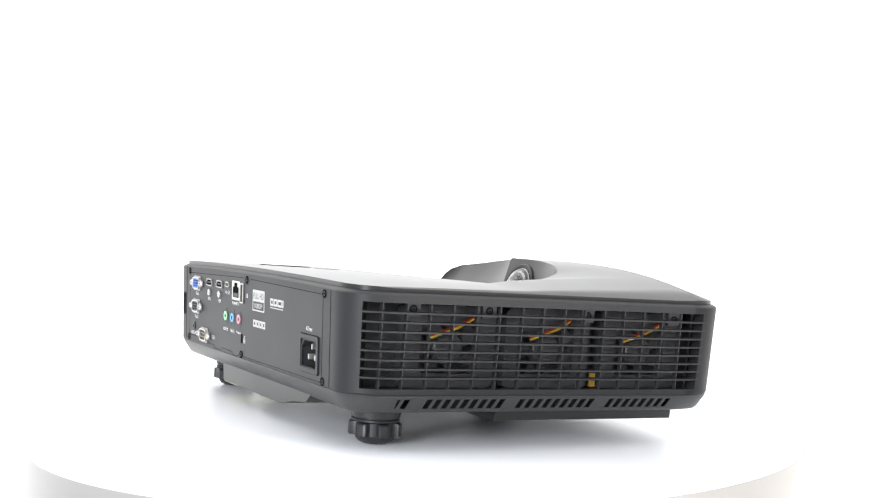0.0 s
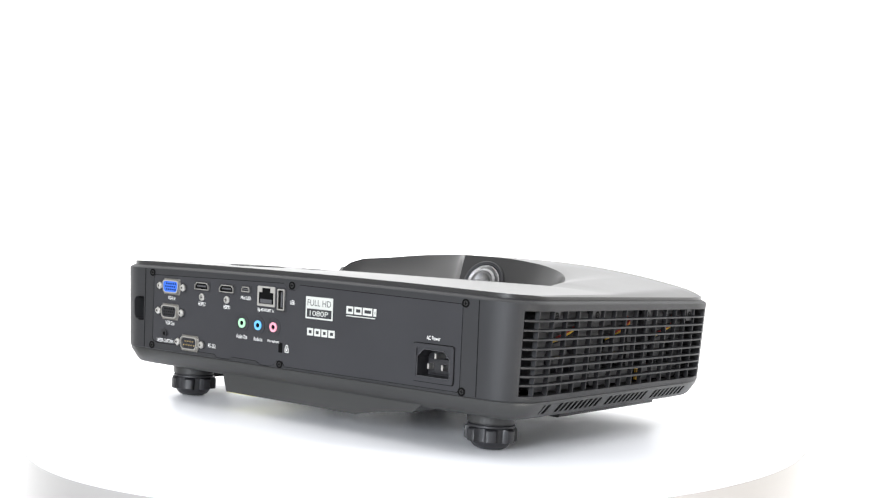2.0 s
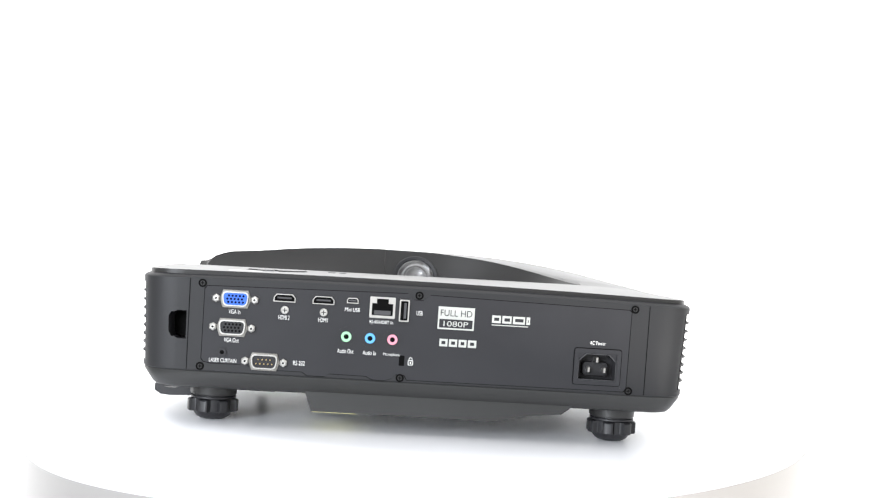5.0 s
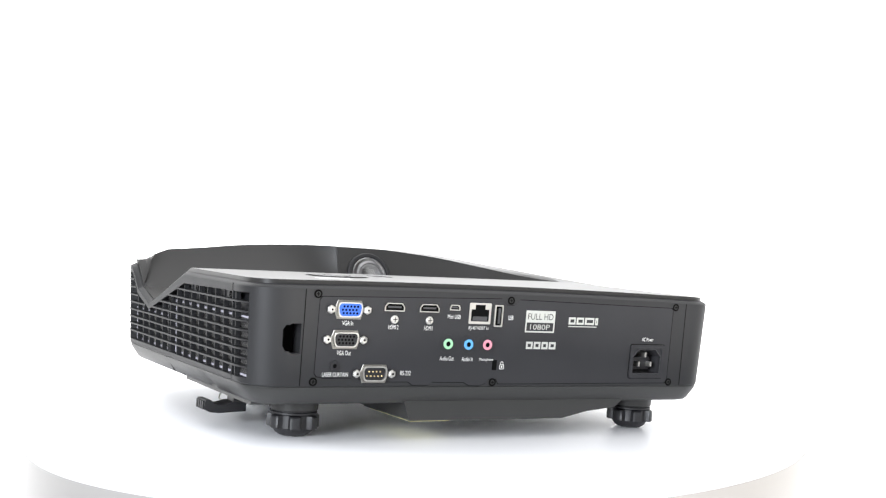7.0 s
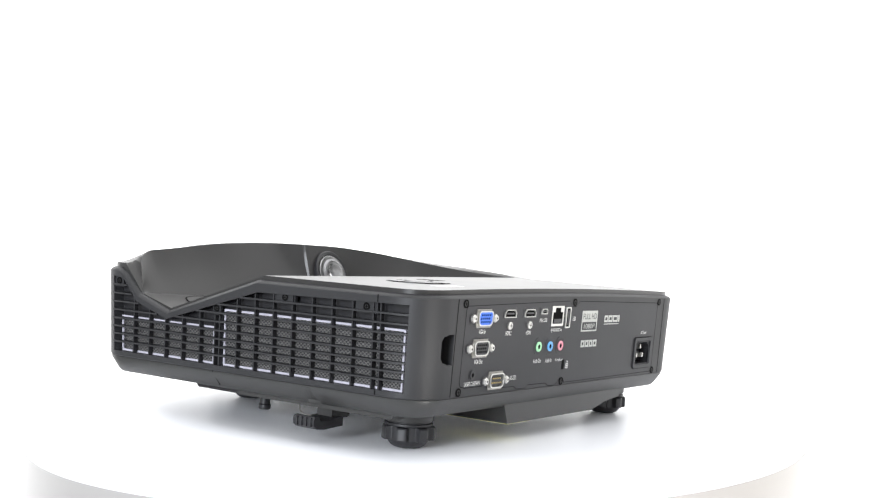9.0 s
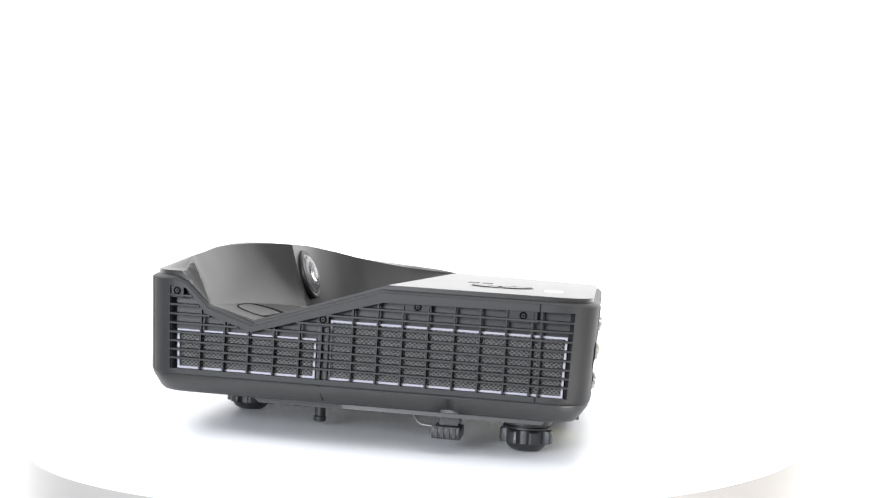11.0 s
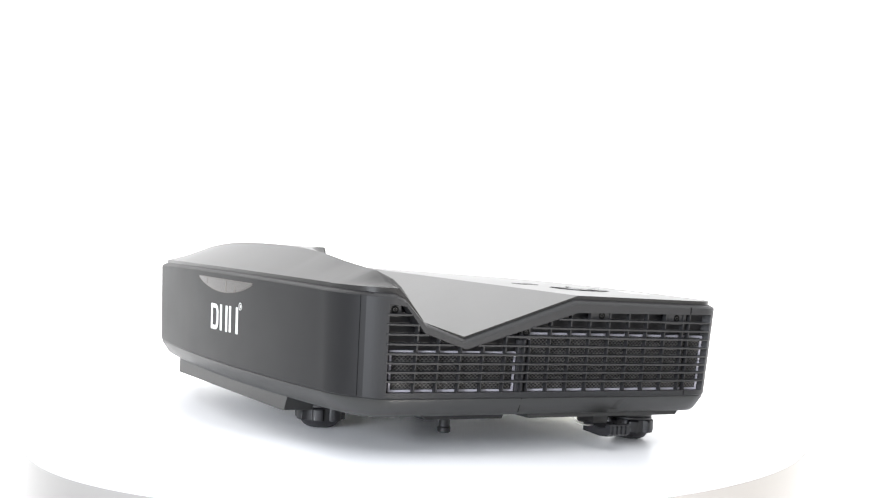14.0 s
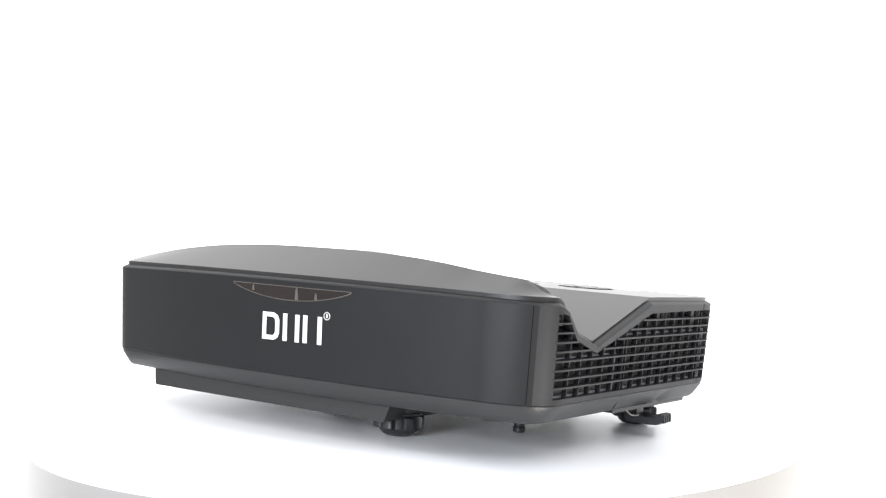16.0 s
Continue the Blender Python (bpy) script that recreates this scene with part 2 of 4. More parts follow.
def outline():
    """Plan of the housing, counter-clockwise from the back wall's left end."""
    p = [Vector((x, YB)) for x in np.linspace(-158.4, 150, 40)]
    p += bezier((152, YB), (169, YB), (XR, -127), (XR, -108), 24)
    ys = sorted(set([float(v) for v in np.linspace(-108, 108, 46)]))
    p += [Vector((XR, y)) for y in ys]
    p += bezier((XR, 110), (XR, 135), (171.9, 149.6), (162, 151.6), 14)
    p += [Vector((x, front_y(x))) for x in np.linspace(160, -149, 44)]
    p += bezier((-151, 154.4), (-173, 151.6), (XL, 142), (XL, 123), 14)
    ys = sorted(set([float(v) for v in np.linspace(-108, 120, 48)] + [107.0, 106.0, 77.0, 76.0, -5.0, -6.0]), reverse=True)
    p += [Vector((XL, y)) for y in ys]
    p += bezier((XL, -110), (XL, -128), (-179, YB), (-162, YB), 24)
    return p


OUT = outline()


def normals(p):
    n = []
    for i in range(len(p)):
        d = p[(i + 1) % len(p)] - p[i - 1]
        n.append(Vector((d.y, -d.x)).normalized())
    return n


NRM = normals(OUT)


def inset(i, d):
    q = OUT[i] - NRM[i] * d
    return q.x, q.y


def side_of(p):
    return "left" if p.x < -155 else "right" if p.x > 145 else ""


def crown(x):
    return 2.2 * (1 - (x / 185) ** 2)


def rim(p):
    """Lower and upper edge of the band above the grilles."""
    if side_of(p) == "left":
        return lerp_table(V_LOW, p.y), lerp_table(V_TOP, p.y) + max(0.0, crown(p.x))
    return 92.5, 96.5 + crown(p.x)


def build_housing(device):
    bm = bmesh.new()
    n = len(OUT)
    rows = []
    for i, p in enumerate(OUT):
        low, top = rim(p)
        opened = side_of(p) != "" and OPEN_Y0[side_of(p)] <= p.y <= OPEN_Y1
        # the finger recess on the back corner
        recess = -170.5 < p.x < -158 and p.y < -130
        prof = [(0.6, 36.4), (0, 37.0), (0, 40.0), (0, 57.0), (0, 75.5), (0, low), (0, top), (0.8, top + 1.0), (3.6, top + 2.4), (7, top + 2.6)]
        if recess and p.x < -166:
            prof[3], prof[4] = (0, 61.5 if p.x < -168.5 else 58.2), (0, 71.5 if p.x < -168.5 else 74.5)
        if opened:
            prof[3] = (0, 40 + (low - 40) * 0.35)
            prof[4] = (0, 40 + (low - 40) * 0.7)
        rows.append(([bm.verts.new((*inset(i, d), z)) for d, z in prof], opened, recess, low))
    for i in range(n):
        a, b = rows[i], rows[(i + 1) % n]
        for k in range(9):
            if a[1] and b[1] and 2 <= k <= 4:
                continue
            if a[2] and b[2] and k == 3:
                continue
            if 2 <= k <= 4 and OUT[i].y == YB and OUT[i].x > 94 and OUT[(i + 1) % n].x < 135:
                continue
            bm.faces.new((a[0][k], b[0][k], b[0][k + 1], a[0][k + 1]))
    # thickness of the openings
    for i in range(n):
        j = (i + 1) % n
        a, b = rows[i], rows[j]
        if a[1] and b[1]:
            for k in (2, 5):
                q = [bm.verts.new((*inset(m, 9), rows[m][0][k].co.z)) for m in (i, j)]
                bm.faces.new((a[0][k], b[0][k], q[1], q[0]))
        if a[1] != b[1]:
            m = i if a[1] else j
            q = [bm.verts.new((*inset(m, 10), rows[m][0][k].co.z)) for k in range(2, 6)]
            for k in range(3):
                bm.faces.new((rows[m][0][k + 2], rows[m][0][k + 3], q[k + 1], q[k]))
        if a[2] and b[2]:
            for k in (3, 4):
                q = [bm.verts.new((*inset(m, d), rows[m][0][k].co.z)) for m, d in ((i, 0), (j, 0), (j, 12), (i, 12))]
                bm.faces.new(q)
        if a[2] != b[2]:
            m = i if a[2] else j
            z0, z1 = rows[m][0][3].co.z, rows[m][0][4].co.z
            q = [bm.verts.new((*inset(m, d), z)) for d, z in ((0, z0), (12, z0), (12, z1), (0, z1))]
            bm.faces.new(q)
    # the front fascia is a panel of its own, jointed at the corner seams
    fascia = bm.copy()
    for mesh, front in ((bm, False), (fascia, True)):
        out = [f for f in mesh.faces if (f.calc_center_median().y > 121 and abs(f.calc_center_median().x) < 182.5) != front]
        bmesh.ops.delete(mesh, geom=out, context="FACES")
        bmesh.ops.delete(mesh, geom=[v for v in mesh.verts if not v.link_faces], context="VERTS")
    housing = part("housing", bm, PLASTIC, device, "charcoal plastic housing with rounded corners")
    part("front_fascia", fascia, FASCIA, device, "dark satin front panel")
    # recess floor with lock bar
    bm = bmesh.new()
    box(bm, -176, -154, -124, -121, 54, 79)
    part("recess_back", bm, GAPSHADE, device)
    # upright seams on the back and front
    for x in (-157.0, 147.5):
        bm = bmesh.new()
        box(bm, x - 0.25, x + 0.25, YB - 0.12, YB + 1, 37, 97.0)
        part("seam_line", bm, GAPSHADE, device)
    bm = bmesh.new()
    for i, p in enumerate(OUT):
        if abs(p.x + 181.5) < 4 and p.y > 120:
            a, q = Vector(inset(i, -0.1)), NRM[i]
            t = Vector((-q.y, q.x)) * 0.2
            prism(bm, [tuple(a - t), tuple(a + t), tuple(a + t - q), tuple(a - t - q)], 37, 97)
            break
    part("seam_line", bm, GAPSHADE, device)
    for z0, z1 in ((92.6, 97.2), (37, 40)):
        bm = bmesh.new()
        box(bm, XL - 0.12, XL + 1, -103.6, -102.9, z0, z1)
        part("seam_line", bm, GAPSHADE, device)
    return housing


def build_tub(device):
    """Lower shell, drawn in towards the feet, with slanting slots on the fan side."""
    bm = bmesh.new()
    prof = [(1.2, 36.6), (0.7, 35.8), (1.0, 34.6), (7.6, 26.6), (10.0, 24.8), (14, 24.0)]
    n = len(OUT)
    def scoop(p, z):
        # finger hollow above the latch
        return 3.0 * math.exp(-((p.y + 50) / 8) ** 2) if p.x < -185 and 26 < z < 33 else 0.0
    ring = [[bm.verts.new((*inset(i, d + scoop(OUT[i], z)), z)) for d, z in prof] for i in range(n)]
    for i in range(n):
        j = (i + 1) % n
        slotted = abs(OUT[i].x - XR) < 0.01 and abs(OUT[j].x - XR) < 0.01 and -107.5 < OUT[i].y < 107.5
        for k in range(5):
            if slotted and k == 2:
                continue
            bm.faces.new((ring[i][k], ring[j][k], ring[j][k + 1], ring[i][k + 1]))
    bm.faces.new([r[-1] for r in ring])
    # bars between the slots of the sloping band
    idx = [i for i in range(n) if abs(OUT[i].x - XR) < 0.01 and -108.1 < OUT[i].y < 112.1]
    y_lo, y_hi = min(OUT[i].y for i in idx[:-1]), 108.0
    slots = [-104.8 + 6.6 * k for k in range(2)] + [-82.5 + 6.55 * k for k in range(9)] + [-15.0 + 6.8 * k for k in range(9)] + [55.5 + 6.85 * k for k in range(8)]
    edges = []
    for s in slots:
        edges += [(s, 4.0)]

    def at(y, f):
        d, z = 1.0 + (7.6 - 1.0) * f, 34.6 + (26.6 - 34.6) * f
        return Vector((XR - d, y, z))

    def quad(ya, yb, f0, f1, lean_a, lean_b):
        q = [at(ya + lean_a * f0, f0), at(yb + lean_b * f0, f0), at(yb + lean_b * f1, f1), at(ya + lean_a * f1, f1)]
        bm.faces.new([bm.verts.new(v) for v in q])
        inner = [v + Vector((-2.2, 0, -1.2)) for v in q]
        bm.faces.new([bm.verts.new(v) for v in (q[0], inner[0], inner[3], q[3])])
        bm.faces.new([bm.verts.new(v) for v in (q[1], inner[1], inner[2], q[2])])
    quad(y_lo, y_hi, 0.0, 0.12, 0, 0)
    quad(y_lo, y_hi, 0.90, 1.0, 0, 0)
    prev, pl = y_lo, 0.0
    for s, w in edges:
        quad(prev, s, 0.12, 0.90, pl, -1.7)
        prev, pl = s + w, -1.7
    quad(prev, y_hi, 0.12, 0.90, pl, 0.0)
    tub = part("lower_shell", bm, TUB, device, "dark grey lower shell with slanting slots")
    bm = bmesh.new()
    box(bm, XR - 16, XR - 12, -112, 114, 25, 36)
    part("slot_backing", bm, INSIDE, device)
    # seams of the lower shell on the left
    for y0, y1 in ((32.0, 30.0), (131.0, 126.0)):
        bm = bmesh.new()
        a = Vector((XL + 0.6, y0, 36.0)) if y0 < 100 else Vector((XL + 4.3, y0, 36.0))
        b = a + Vector((7.0, y1 - y0, -9.6))
        wire(bm, [a, b], 0.3, 6)
        part("seam_line", bm, GAPSHADE, device)
    # raised blocks under the floor
    bm = bmesh.new()
    prism(bm, [(-79, 26), (-74, 12.8), (48, 12.8), (70, 17.5), (94, 20.0), (102, 26)], 62, 129, lambda u, v, w: Vector((u, -w, v)))
    part("underside_block", bm, TUB, device)
    bm = bmesh.new()
    prism(bm, [(-79, 26), (-74, 13.5), (104, 14.5), (116, 18), (122, 26)], 8, 62, lambda u, v, w: Vector((u, -w, v)))
    part("underside_block", bm, TUB, device)
    bm = bmesh.new()
    prism(bm, [(-79, 26), (-74, 13.0), (-72, 12.6), (133, 12.6), (134.4, 13.2), (136, 26)], -142.5, 8, lambda u, v, w: Vector((u, -w, v)))
    part("underside_block", bm, TUB, device)
    # Black unlike the other blocks: shade beneath the shell is in its colour.
    bm = bmesh.new()
    prism(bm, [(18, 26), (21, 17.5), (80, 17.5), (90, 26)], 78, 152, lambda u, v, w: Vector((-w, u, v)))
    part("underside_block", bm, BLACK, device)
    bm = bmesh.new()
    prism(bm, [(-112, 27), (-108, 21.6), (18, 21.6), (20, 27)], 100, 177, lambda u, v, w: Vector((-w, u, v)))
    part("underside_block", bm, TUB, device)
    bm = bmesh.new()
    box(bm, -73.6, -44, -128.6, -70, 12.45, 12.9)
    part("sticker", bm, YELLOWTAG, device, "yellow sticker on the underside")
    bm = bmesh.new()
    lathe(bm, [(3.4, 3.6), (4.3, 4.2), (4.4, 7.0), (3.7, 7.8), (3.7, 18)], 20, lambda u, v, w: Vector((-120 + u, 45.5 + v, w)))
    part("guide_pin", bm, BLACK, device)


def curve_at(points, x):
    """Interpolate (x, y, z) rows at x."""
    if x <= points[0][0]:
        return points[0][1], points[0][2]
    for a, b in zip(points, points[1:]):
        if x <= b[0]:
            t = (x - a[0]) / (b[0] - a[0])
            return a[1] + (b[1] - a[1]) * t, a[2] + (b[2] - a[2]) * t
    return points[-1][1], points[-1][2]


RIDGE_L = [(-185.6, 106.5, 83.2), (-182, 110.5, 90), (-178.5, 115, 98), (-175, 119.4, 105.2), (-168, 123.4, 109.0), (-161, 126, 111.4), (-145, 127, 113.0), (-110, 128, 116.6), (-75, 125, 119.8), (-45, 115, 121.6), (-27, 98, 122.0)]
RIDGE_R = [(-26, 97.5, 121.8), (13, 96, 121.4), (36.7, 92.2, 119.9), (62.7, 82.6, 117.2), (87.7, 65, 112.7), (108, 34, 107.9), (117.5, 5, 105.6), (123, -12, 105)]
FOOT_L = [(-185.6, 106, 82.2), (-150, 105, 81), (-100, 101, 79.5), (-60, 92.6, 77.5), (-28, 82.3, 75.4)]
FOOT_R = [(-28, 82.3, 0), (8, 83.2, 0), (35, 77.4, 0), (60, 66, 0), (85, 48, 0), (106, 19, 0), (116.5, -3, 0), (123, -12, 0)]


def sampled(points):
    return [tuple(v) for v in spline(points, 8)]


RIDGE_LS, RIDGE_RS, FOOT_LS, FOOT_RS = (sampled(p) for p in (RIDGE_L, RIDGE_R, FOOT_L, FOOT_R))


def ramp_z(x, y):
    """The sloping face from the rear deck down into the valley."""
    y0 = -8 - 4 * (x + 186) / 309
    z0 = 102 + 3.0 * (x + 186) / 309
    k = (z0 - 74.0) / (76.5 - y0)
    return z0 - k * (y - y0)


def deck_line(x):
    return -8 - 4 * (x + 186) / 309


def build_cover(device):
    """Top cover: rear deck, ramp, bowl with the lens wall, and the hump with its sloping front."""
    D = 4.2
    ins = [Vector(inset(i, D)) for i in range(len(OUT))]
    xmin, xmax = min(p.x for p in ins), max(p.x for p in ins)
    front = sorted(((p.x, p.y) for p in ins if p.y > (118 if p.x < 0 else 107)), key=lambda q: (q[0], q[1]))
    back = sorted(((p.x, p.y) for p in ins if p.y < -107), key=lambda q: (q[0], -q[1]))

    def edge(pts, x, pick):
        best = None
        for a, b in zip(pts, pts[1:]):
            if a[0] - 1e-6 <= x <= b[0] + 1e-6 and b[0] - a[0] > 1e-6:
                y = a[1] + (b[1] - a[1]) * (x - a[0]) / (b[0] - a[0])
                best = y if best is None else pick(best, y)
        return best
    xs = sorted(set([xmin + 0.02, xmin + 0.5, xmin + 1.2, xmin + 2.4, xmin + 4, xmin + 6, xmin + 9, xmin + 13, xmin + 18, xmin + 24]
                    + [float(v) for v in np.linspace(-160, -34, 42)] + [-31, -29, -28.0, -27.0, -26.0]
                    + [float(v) for v in np.linspace(-23, 120, 56)] + [123.0]
                    + [float(v) for v in np.linspace(127, 150, 8)] + [xmax - k for k in (24, 18, 13, 9, 6, 4, 2.4, 1.2, 0.5, 0.02)]))
    bm = bmesh.new()
    cols = []

    def hump(x):
        return 122.0 - 20.0 * (abs(x + 3) / 188) ** 2.5

    for x in xs:
        yb, yf = edge(back, x, min), edge(front, x, max)
        col = []
        yd = deck_line(x)
        zb = 99.0 + crown(x) + 2.7
        zd = 102 + 3.0 * min(1, (x + 186) / 309)
        if x > 123:
            zd = 105 - 2.6 * ((x - 123) / 53) ** 2
        for k in range(13):
            t = k / 12
            y = yb + (yd - yb) * t
            z = zb + (zd - zb) * t + 0.3 * math.sin(math.pi * t) * (1 - (x / 190) ** 2)
            col.append((x, y, z))
        # ramp, floor and wall
        if x < 123:
            if x <= -27.5:
                fy, fz = curve_at(FOOT_LS, x)
                ry, rz = curve_at(RIDGE_LS, x)
                ry = min(ry, yf - 0.05)
                fy = min(fy, ry - 0.05)
                vy = 76.5 + 3.5 * (x + 186) / 158
                vy = min(vy, fy)
            else:
                fy, _ = curve_at(FOOT_RS, x)
                ry, rz = curve_at(RIDGE_RS, x)
                fy = max(fy, yd)
                ry = max(ry, fy)
                vy, fz = fy, ramp_z(x, fy)
            for k in range(1, 9):
                y = yd + (vy - yd) * k / 8
                col.append((x, y, ramp_z(x, y)))
            zv = col[-1][2]
            for k in range(1, 4):
                t = k / 3
                col.append((x, vy + (fy - vy) * t, zv + (fz - zv) * t))
            for k in range(1, 11):
                t = k / 10
                bow = 0.9 * math.sin(math.pi * t) * (1.0 if x < -27.5 else ease((x + 10) / 90))
                col.append((x, fy + (ry - fy) * t + bow * 1.5, fz + (rz - fz) * t - bow))
        else:
            ry, rz = yd, zd
            col += [(x, yd, zd)] * 21
        ze = lerp_table(V_EDGE, yf) if x < -150 else 101.6 + crown(x) * 0.8
        # crease between the top and the sloping front
        yc = min(max(ry + 1.0, 128.5 - 1.5 * (x / 156) ** 2), yf - min(16.0, 0.25 * (yf - ry)))
        h = max(hump(x), ze, rz if x < -100 else 0)
        for k in range(1, 19):
            y = ry + (yc - ry) * k / 10 if k <= 10 else yc + (yf - yc) * (k - 10) / 8
            if k <= 10:
                u = max(0.0, (y - ry) / (yc - ry))
                w = ease((x + 110) / 100)
                z = rz + (h - rz) * (ease(u) * (1 - w) + u ** (0.85 - 0.2 * ease((x - 60) / 60)) * w)
            else:
                z = h - (h - ze) * (y - yc) / (yf - yc)
            if x < -150:
                # sinks into the notch's edge at the filter side
                w = ease((x + 187) / 24)
                f = ease((y - ry) / max(0.1, yc - ry))
                z = w * z + (1 - w) * (lerp_table(V_EDGE, y) + (rz - lerp_table(V_EDGE, ry)) * (1 - f))
            col.append((x, y, z))
        if x > 123:
            # bevelled facet along the fan side, widest at the front corner
            col = [(a, b, min(c, 101.2 + 0.47 * (xmax - a))) for a, b, c in col]
        cols.append([bm.verts.new(q) for q in col])
    n = len(cols[0])
    for a, b in zip(cols, cols[1:]):
        for k in range(n - 1):
            q = [a[k], b[k], b[k + 1], a[k + 1]]
            u = []
            for v in q:
                if all((v.co - w.co).length > 1e-4 for w in u):
                    u.append(v)
            if len(u) > 2:
                bm.faces.new(u)
    # skirt of the cover
    loop = [c[0] for c in cols] + cols[-1][1:] + [c[-1] for c in reversed(cols[:-1])] + list(reversed(cols[0][1:-1]))
    low = [bm.verts.new((v.co.x, v.co.y, v.co.z - 4.5)) for v in loop]
    for i in range(len(loop)):
        j = (i + 1) % len(loop)
        if (loop[i].co - loop[j].co).length > 1e-4:
            bm.faces.new((loop[i], loop[j], low[j], low[i]))
    part("top_cover", bm, COVER, device, "grey top cover with a valley and raised hump", sharp=14)


def floor_z(x, y):
    fy, fz = curve_at(FOOT_LS, x)
    vy = min(76.5 + 3.5 * (x + 186) / 158, fy)
    t = min(1, max(0, (y - vy) / max(0.1, fy - vy)))
    return ramp_z(x, min(y, vy)) * (1 - t) + fz * t


def build_floor_slot(device):
    """Narrow slot in the floor of the valley, at the foot of the bowl; a dark plate gives its shade."""
    far = spline([(-150, 99.5, 0), (-138, 102.0, 0), (-112, 101.5, 0), (-100, 94, 0), (-97, 85, 0), (-98, 80, 0)], 5)
    near = spline([(-104, 79.4, 0), (-150, 78.6, 0), (-158, 82, 0), (-158, 90, 0), (-154, 97, 0)], 5)
    pts = [(p.x, p.y) for p in far + near]

    def at(u, v, w):
        return Vector((u, v, floor_z(u, v) + w))
    bm = bmesh.new()
    prism(bm, pts, -2.0, 0.35, at)
    slot = part("floor_slot", bm, GAPSHADE, device, "rounded slot in the floor of the valley, its shade a dark plate")
    # The slot's grey floor, off-centre so the far wall's painted shade shows.
    bm = bmesh.new()
    mx, my = -132.0, 89.0
    prism(bm, [(mx + (u - mx) * 0.80 - 4.0, my + (v - my) * 0.86) for u, v in pts], 0.2, 0.5, at)
    part("slot_floor", bm, TUB, slot, "grey floor of the slot")


def build_lens(device):
    c = Vector((-1, 89.0, 99.2))
    ax = Vector((0, -0.94, 0.34)).normalized()
    u = Vector((1, 0, 0))
    v = ax.cross(u)

    def at(a, b, w):
        return c + u * a + v * b + ax * w
    bm = bmesh.new()
    lathe(bm, [(15.6, -3), (19.6, -3), (19.6, 0.9), (18.6, 1.6), (16.4, 1.2), (15.6, 0.2)], 48, at)
    bm.faces.ensure_lookup_table()
    lens = part("lens", bm, BLACK, device, "wide projection lens in a black ring")
    bm = bmesh.new()
    lathe(bm, [(16.2, 0.8), (15.0, 2.4), (13, 3.9), (10, 5.2), (6, 6.2), (2, 6.6), (0.1, 6.7)], 48, at)
    part("front_glass", bm, GLASS, lens, "clear domed glass")
    bm = bmesh.new()
    lathe(bm, [(15.2, 0.9), (14.6, 1.4), (11.5, 1.0), (9.8, 2.2), (9.2, 2.0), (8.6, 1.3)], 48, at)
    part("inner_ring", bm, LENSMETAL, lens, "bright metal inner ring")
    bm = bmesh.new()
    lathe(bm, [(7.6, 1.4), (6.6, 3.6), (4.0, 4.8), (1.0, 5.3), (0.1, 5.4)], 32, at)
    part("inner_glass", bm, GLASS, lens)


def slat_span(z, table, y0, y1):
    """Stretches of y in which the opening is higher than z."""
    out, start = [], None
    y = y0
    while y <= y1 + 0.01:
        free = lerp_table(table, y) > z + 0.2
        if free and start is None:
            start = y
        if not free and start is not None:
            out.append((start, y))
            start = None
        y += 0.5
    if start is not None:
        out.append((start, y1))
    return out


def side_x(y, left):
    """Where the outline's side stands at y."""
    best = None
    for p, q in zip(OUT, OUT[1:]):
        if (p.x < -150) == left and abs(p.x) > 140 and abs(q.x) > 140 and min(p.y, q.y) - 1e-6 <= y <= max(p.y, q.y) + 1e-6 and abs(p.y - q.y) > 1e-6 and (p.x < 0) == left:
            x = p.x + (q.x - p.x) * (y - p.y) / (q.y - p.y)
            best = x if best is None else (min(best, x) if left else max(best, x))
    return best


def build_grille(device, left):
    sgn = -1 if left else 1
    g = new("side_grille")
    g.parent = device
    tagged(g, "dark slatted air grille over a filter" if left else "dark slatted air grille over cooling fans")
    table = V_LOW if left else [(-200, 92.5), (200, 92.5)]
    zs = [86.5, 80.6, 74.8, 69.0, 63.2, 57.6, 52.2, 46.7]
    for z in zs:
        for y0, y1 in slat_span(z, table, OPEN_Y0["left" if left else "right"] + 0.3, OPEN_Y1 - 0.3):
            if y1 - y0 < 4:
                continue
            ys = [y0] + [float(v) for v in np.arange(math.ceil(y0 / 6) * 6, y1, 6.0) if v - y0 > 0.5 and y1 - v > 0.5] + [y1]
            bm = bmesh.new()
            rings = []
            for y in ys:
                x = side_x(y, left)
                rings.append([bm.verts.new((x + sgn * o, y, z + h)) for o, h in ((0.5, 0.55), (0.5, -0.55), (-5.2, -0.8), (-5.2, 0.8))])
            for a, b in zip(rings, rings[1:]):
                for i in range(4):
                    bm.faces.new((a[i], a[(i + 1) % 4], b[(i + 1) % 4], b[i]))
            bm.faces.new(rings[0])
            bm.faces.new(rings[-1])
            part("slat", bm, PLASTIC, g)
    ribs = [130.5, 110.6, 95, 79.3, 62.8, 46.4, 32.4, 28, 12.7, -3, -18.7, -34.6, -51, -66.9, -83, -98.8, -104.5] if left else \
        [-117, -101.3, -85, -68.8, -51.8, -35.3, -18.5, -2.6, 14.1, 29.8, 45.8, 62, 78.5, 94.5, 110.3]
    for y in ribs:
        bm = bmesh.new()
        x = side_x(y, left)
        top = 73.0 if left and 27 < y < 33 else lerp_table(table, y) + 0.5
        a, b = sorted((x - sgn * 1.6, x - sgn * 4.9))
        box(bm, a, b, y - 0.5, y + 0.5, 39.6, top)
        part("rib", bm, PLASTIC, g)
    return g


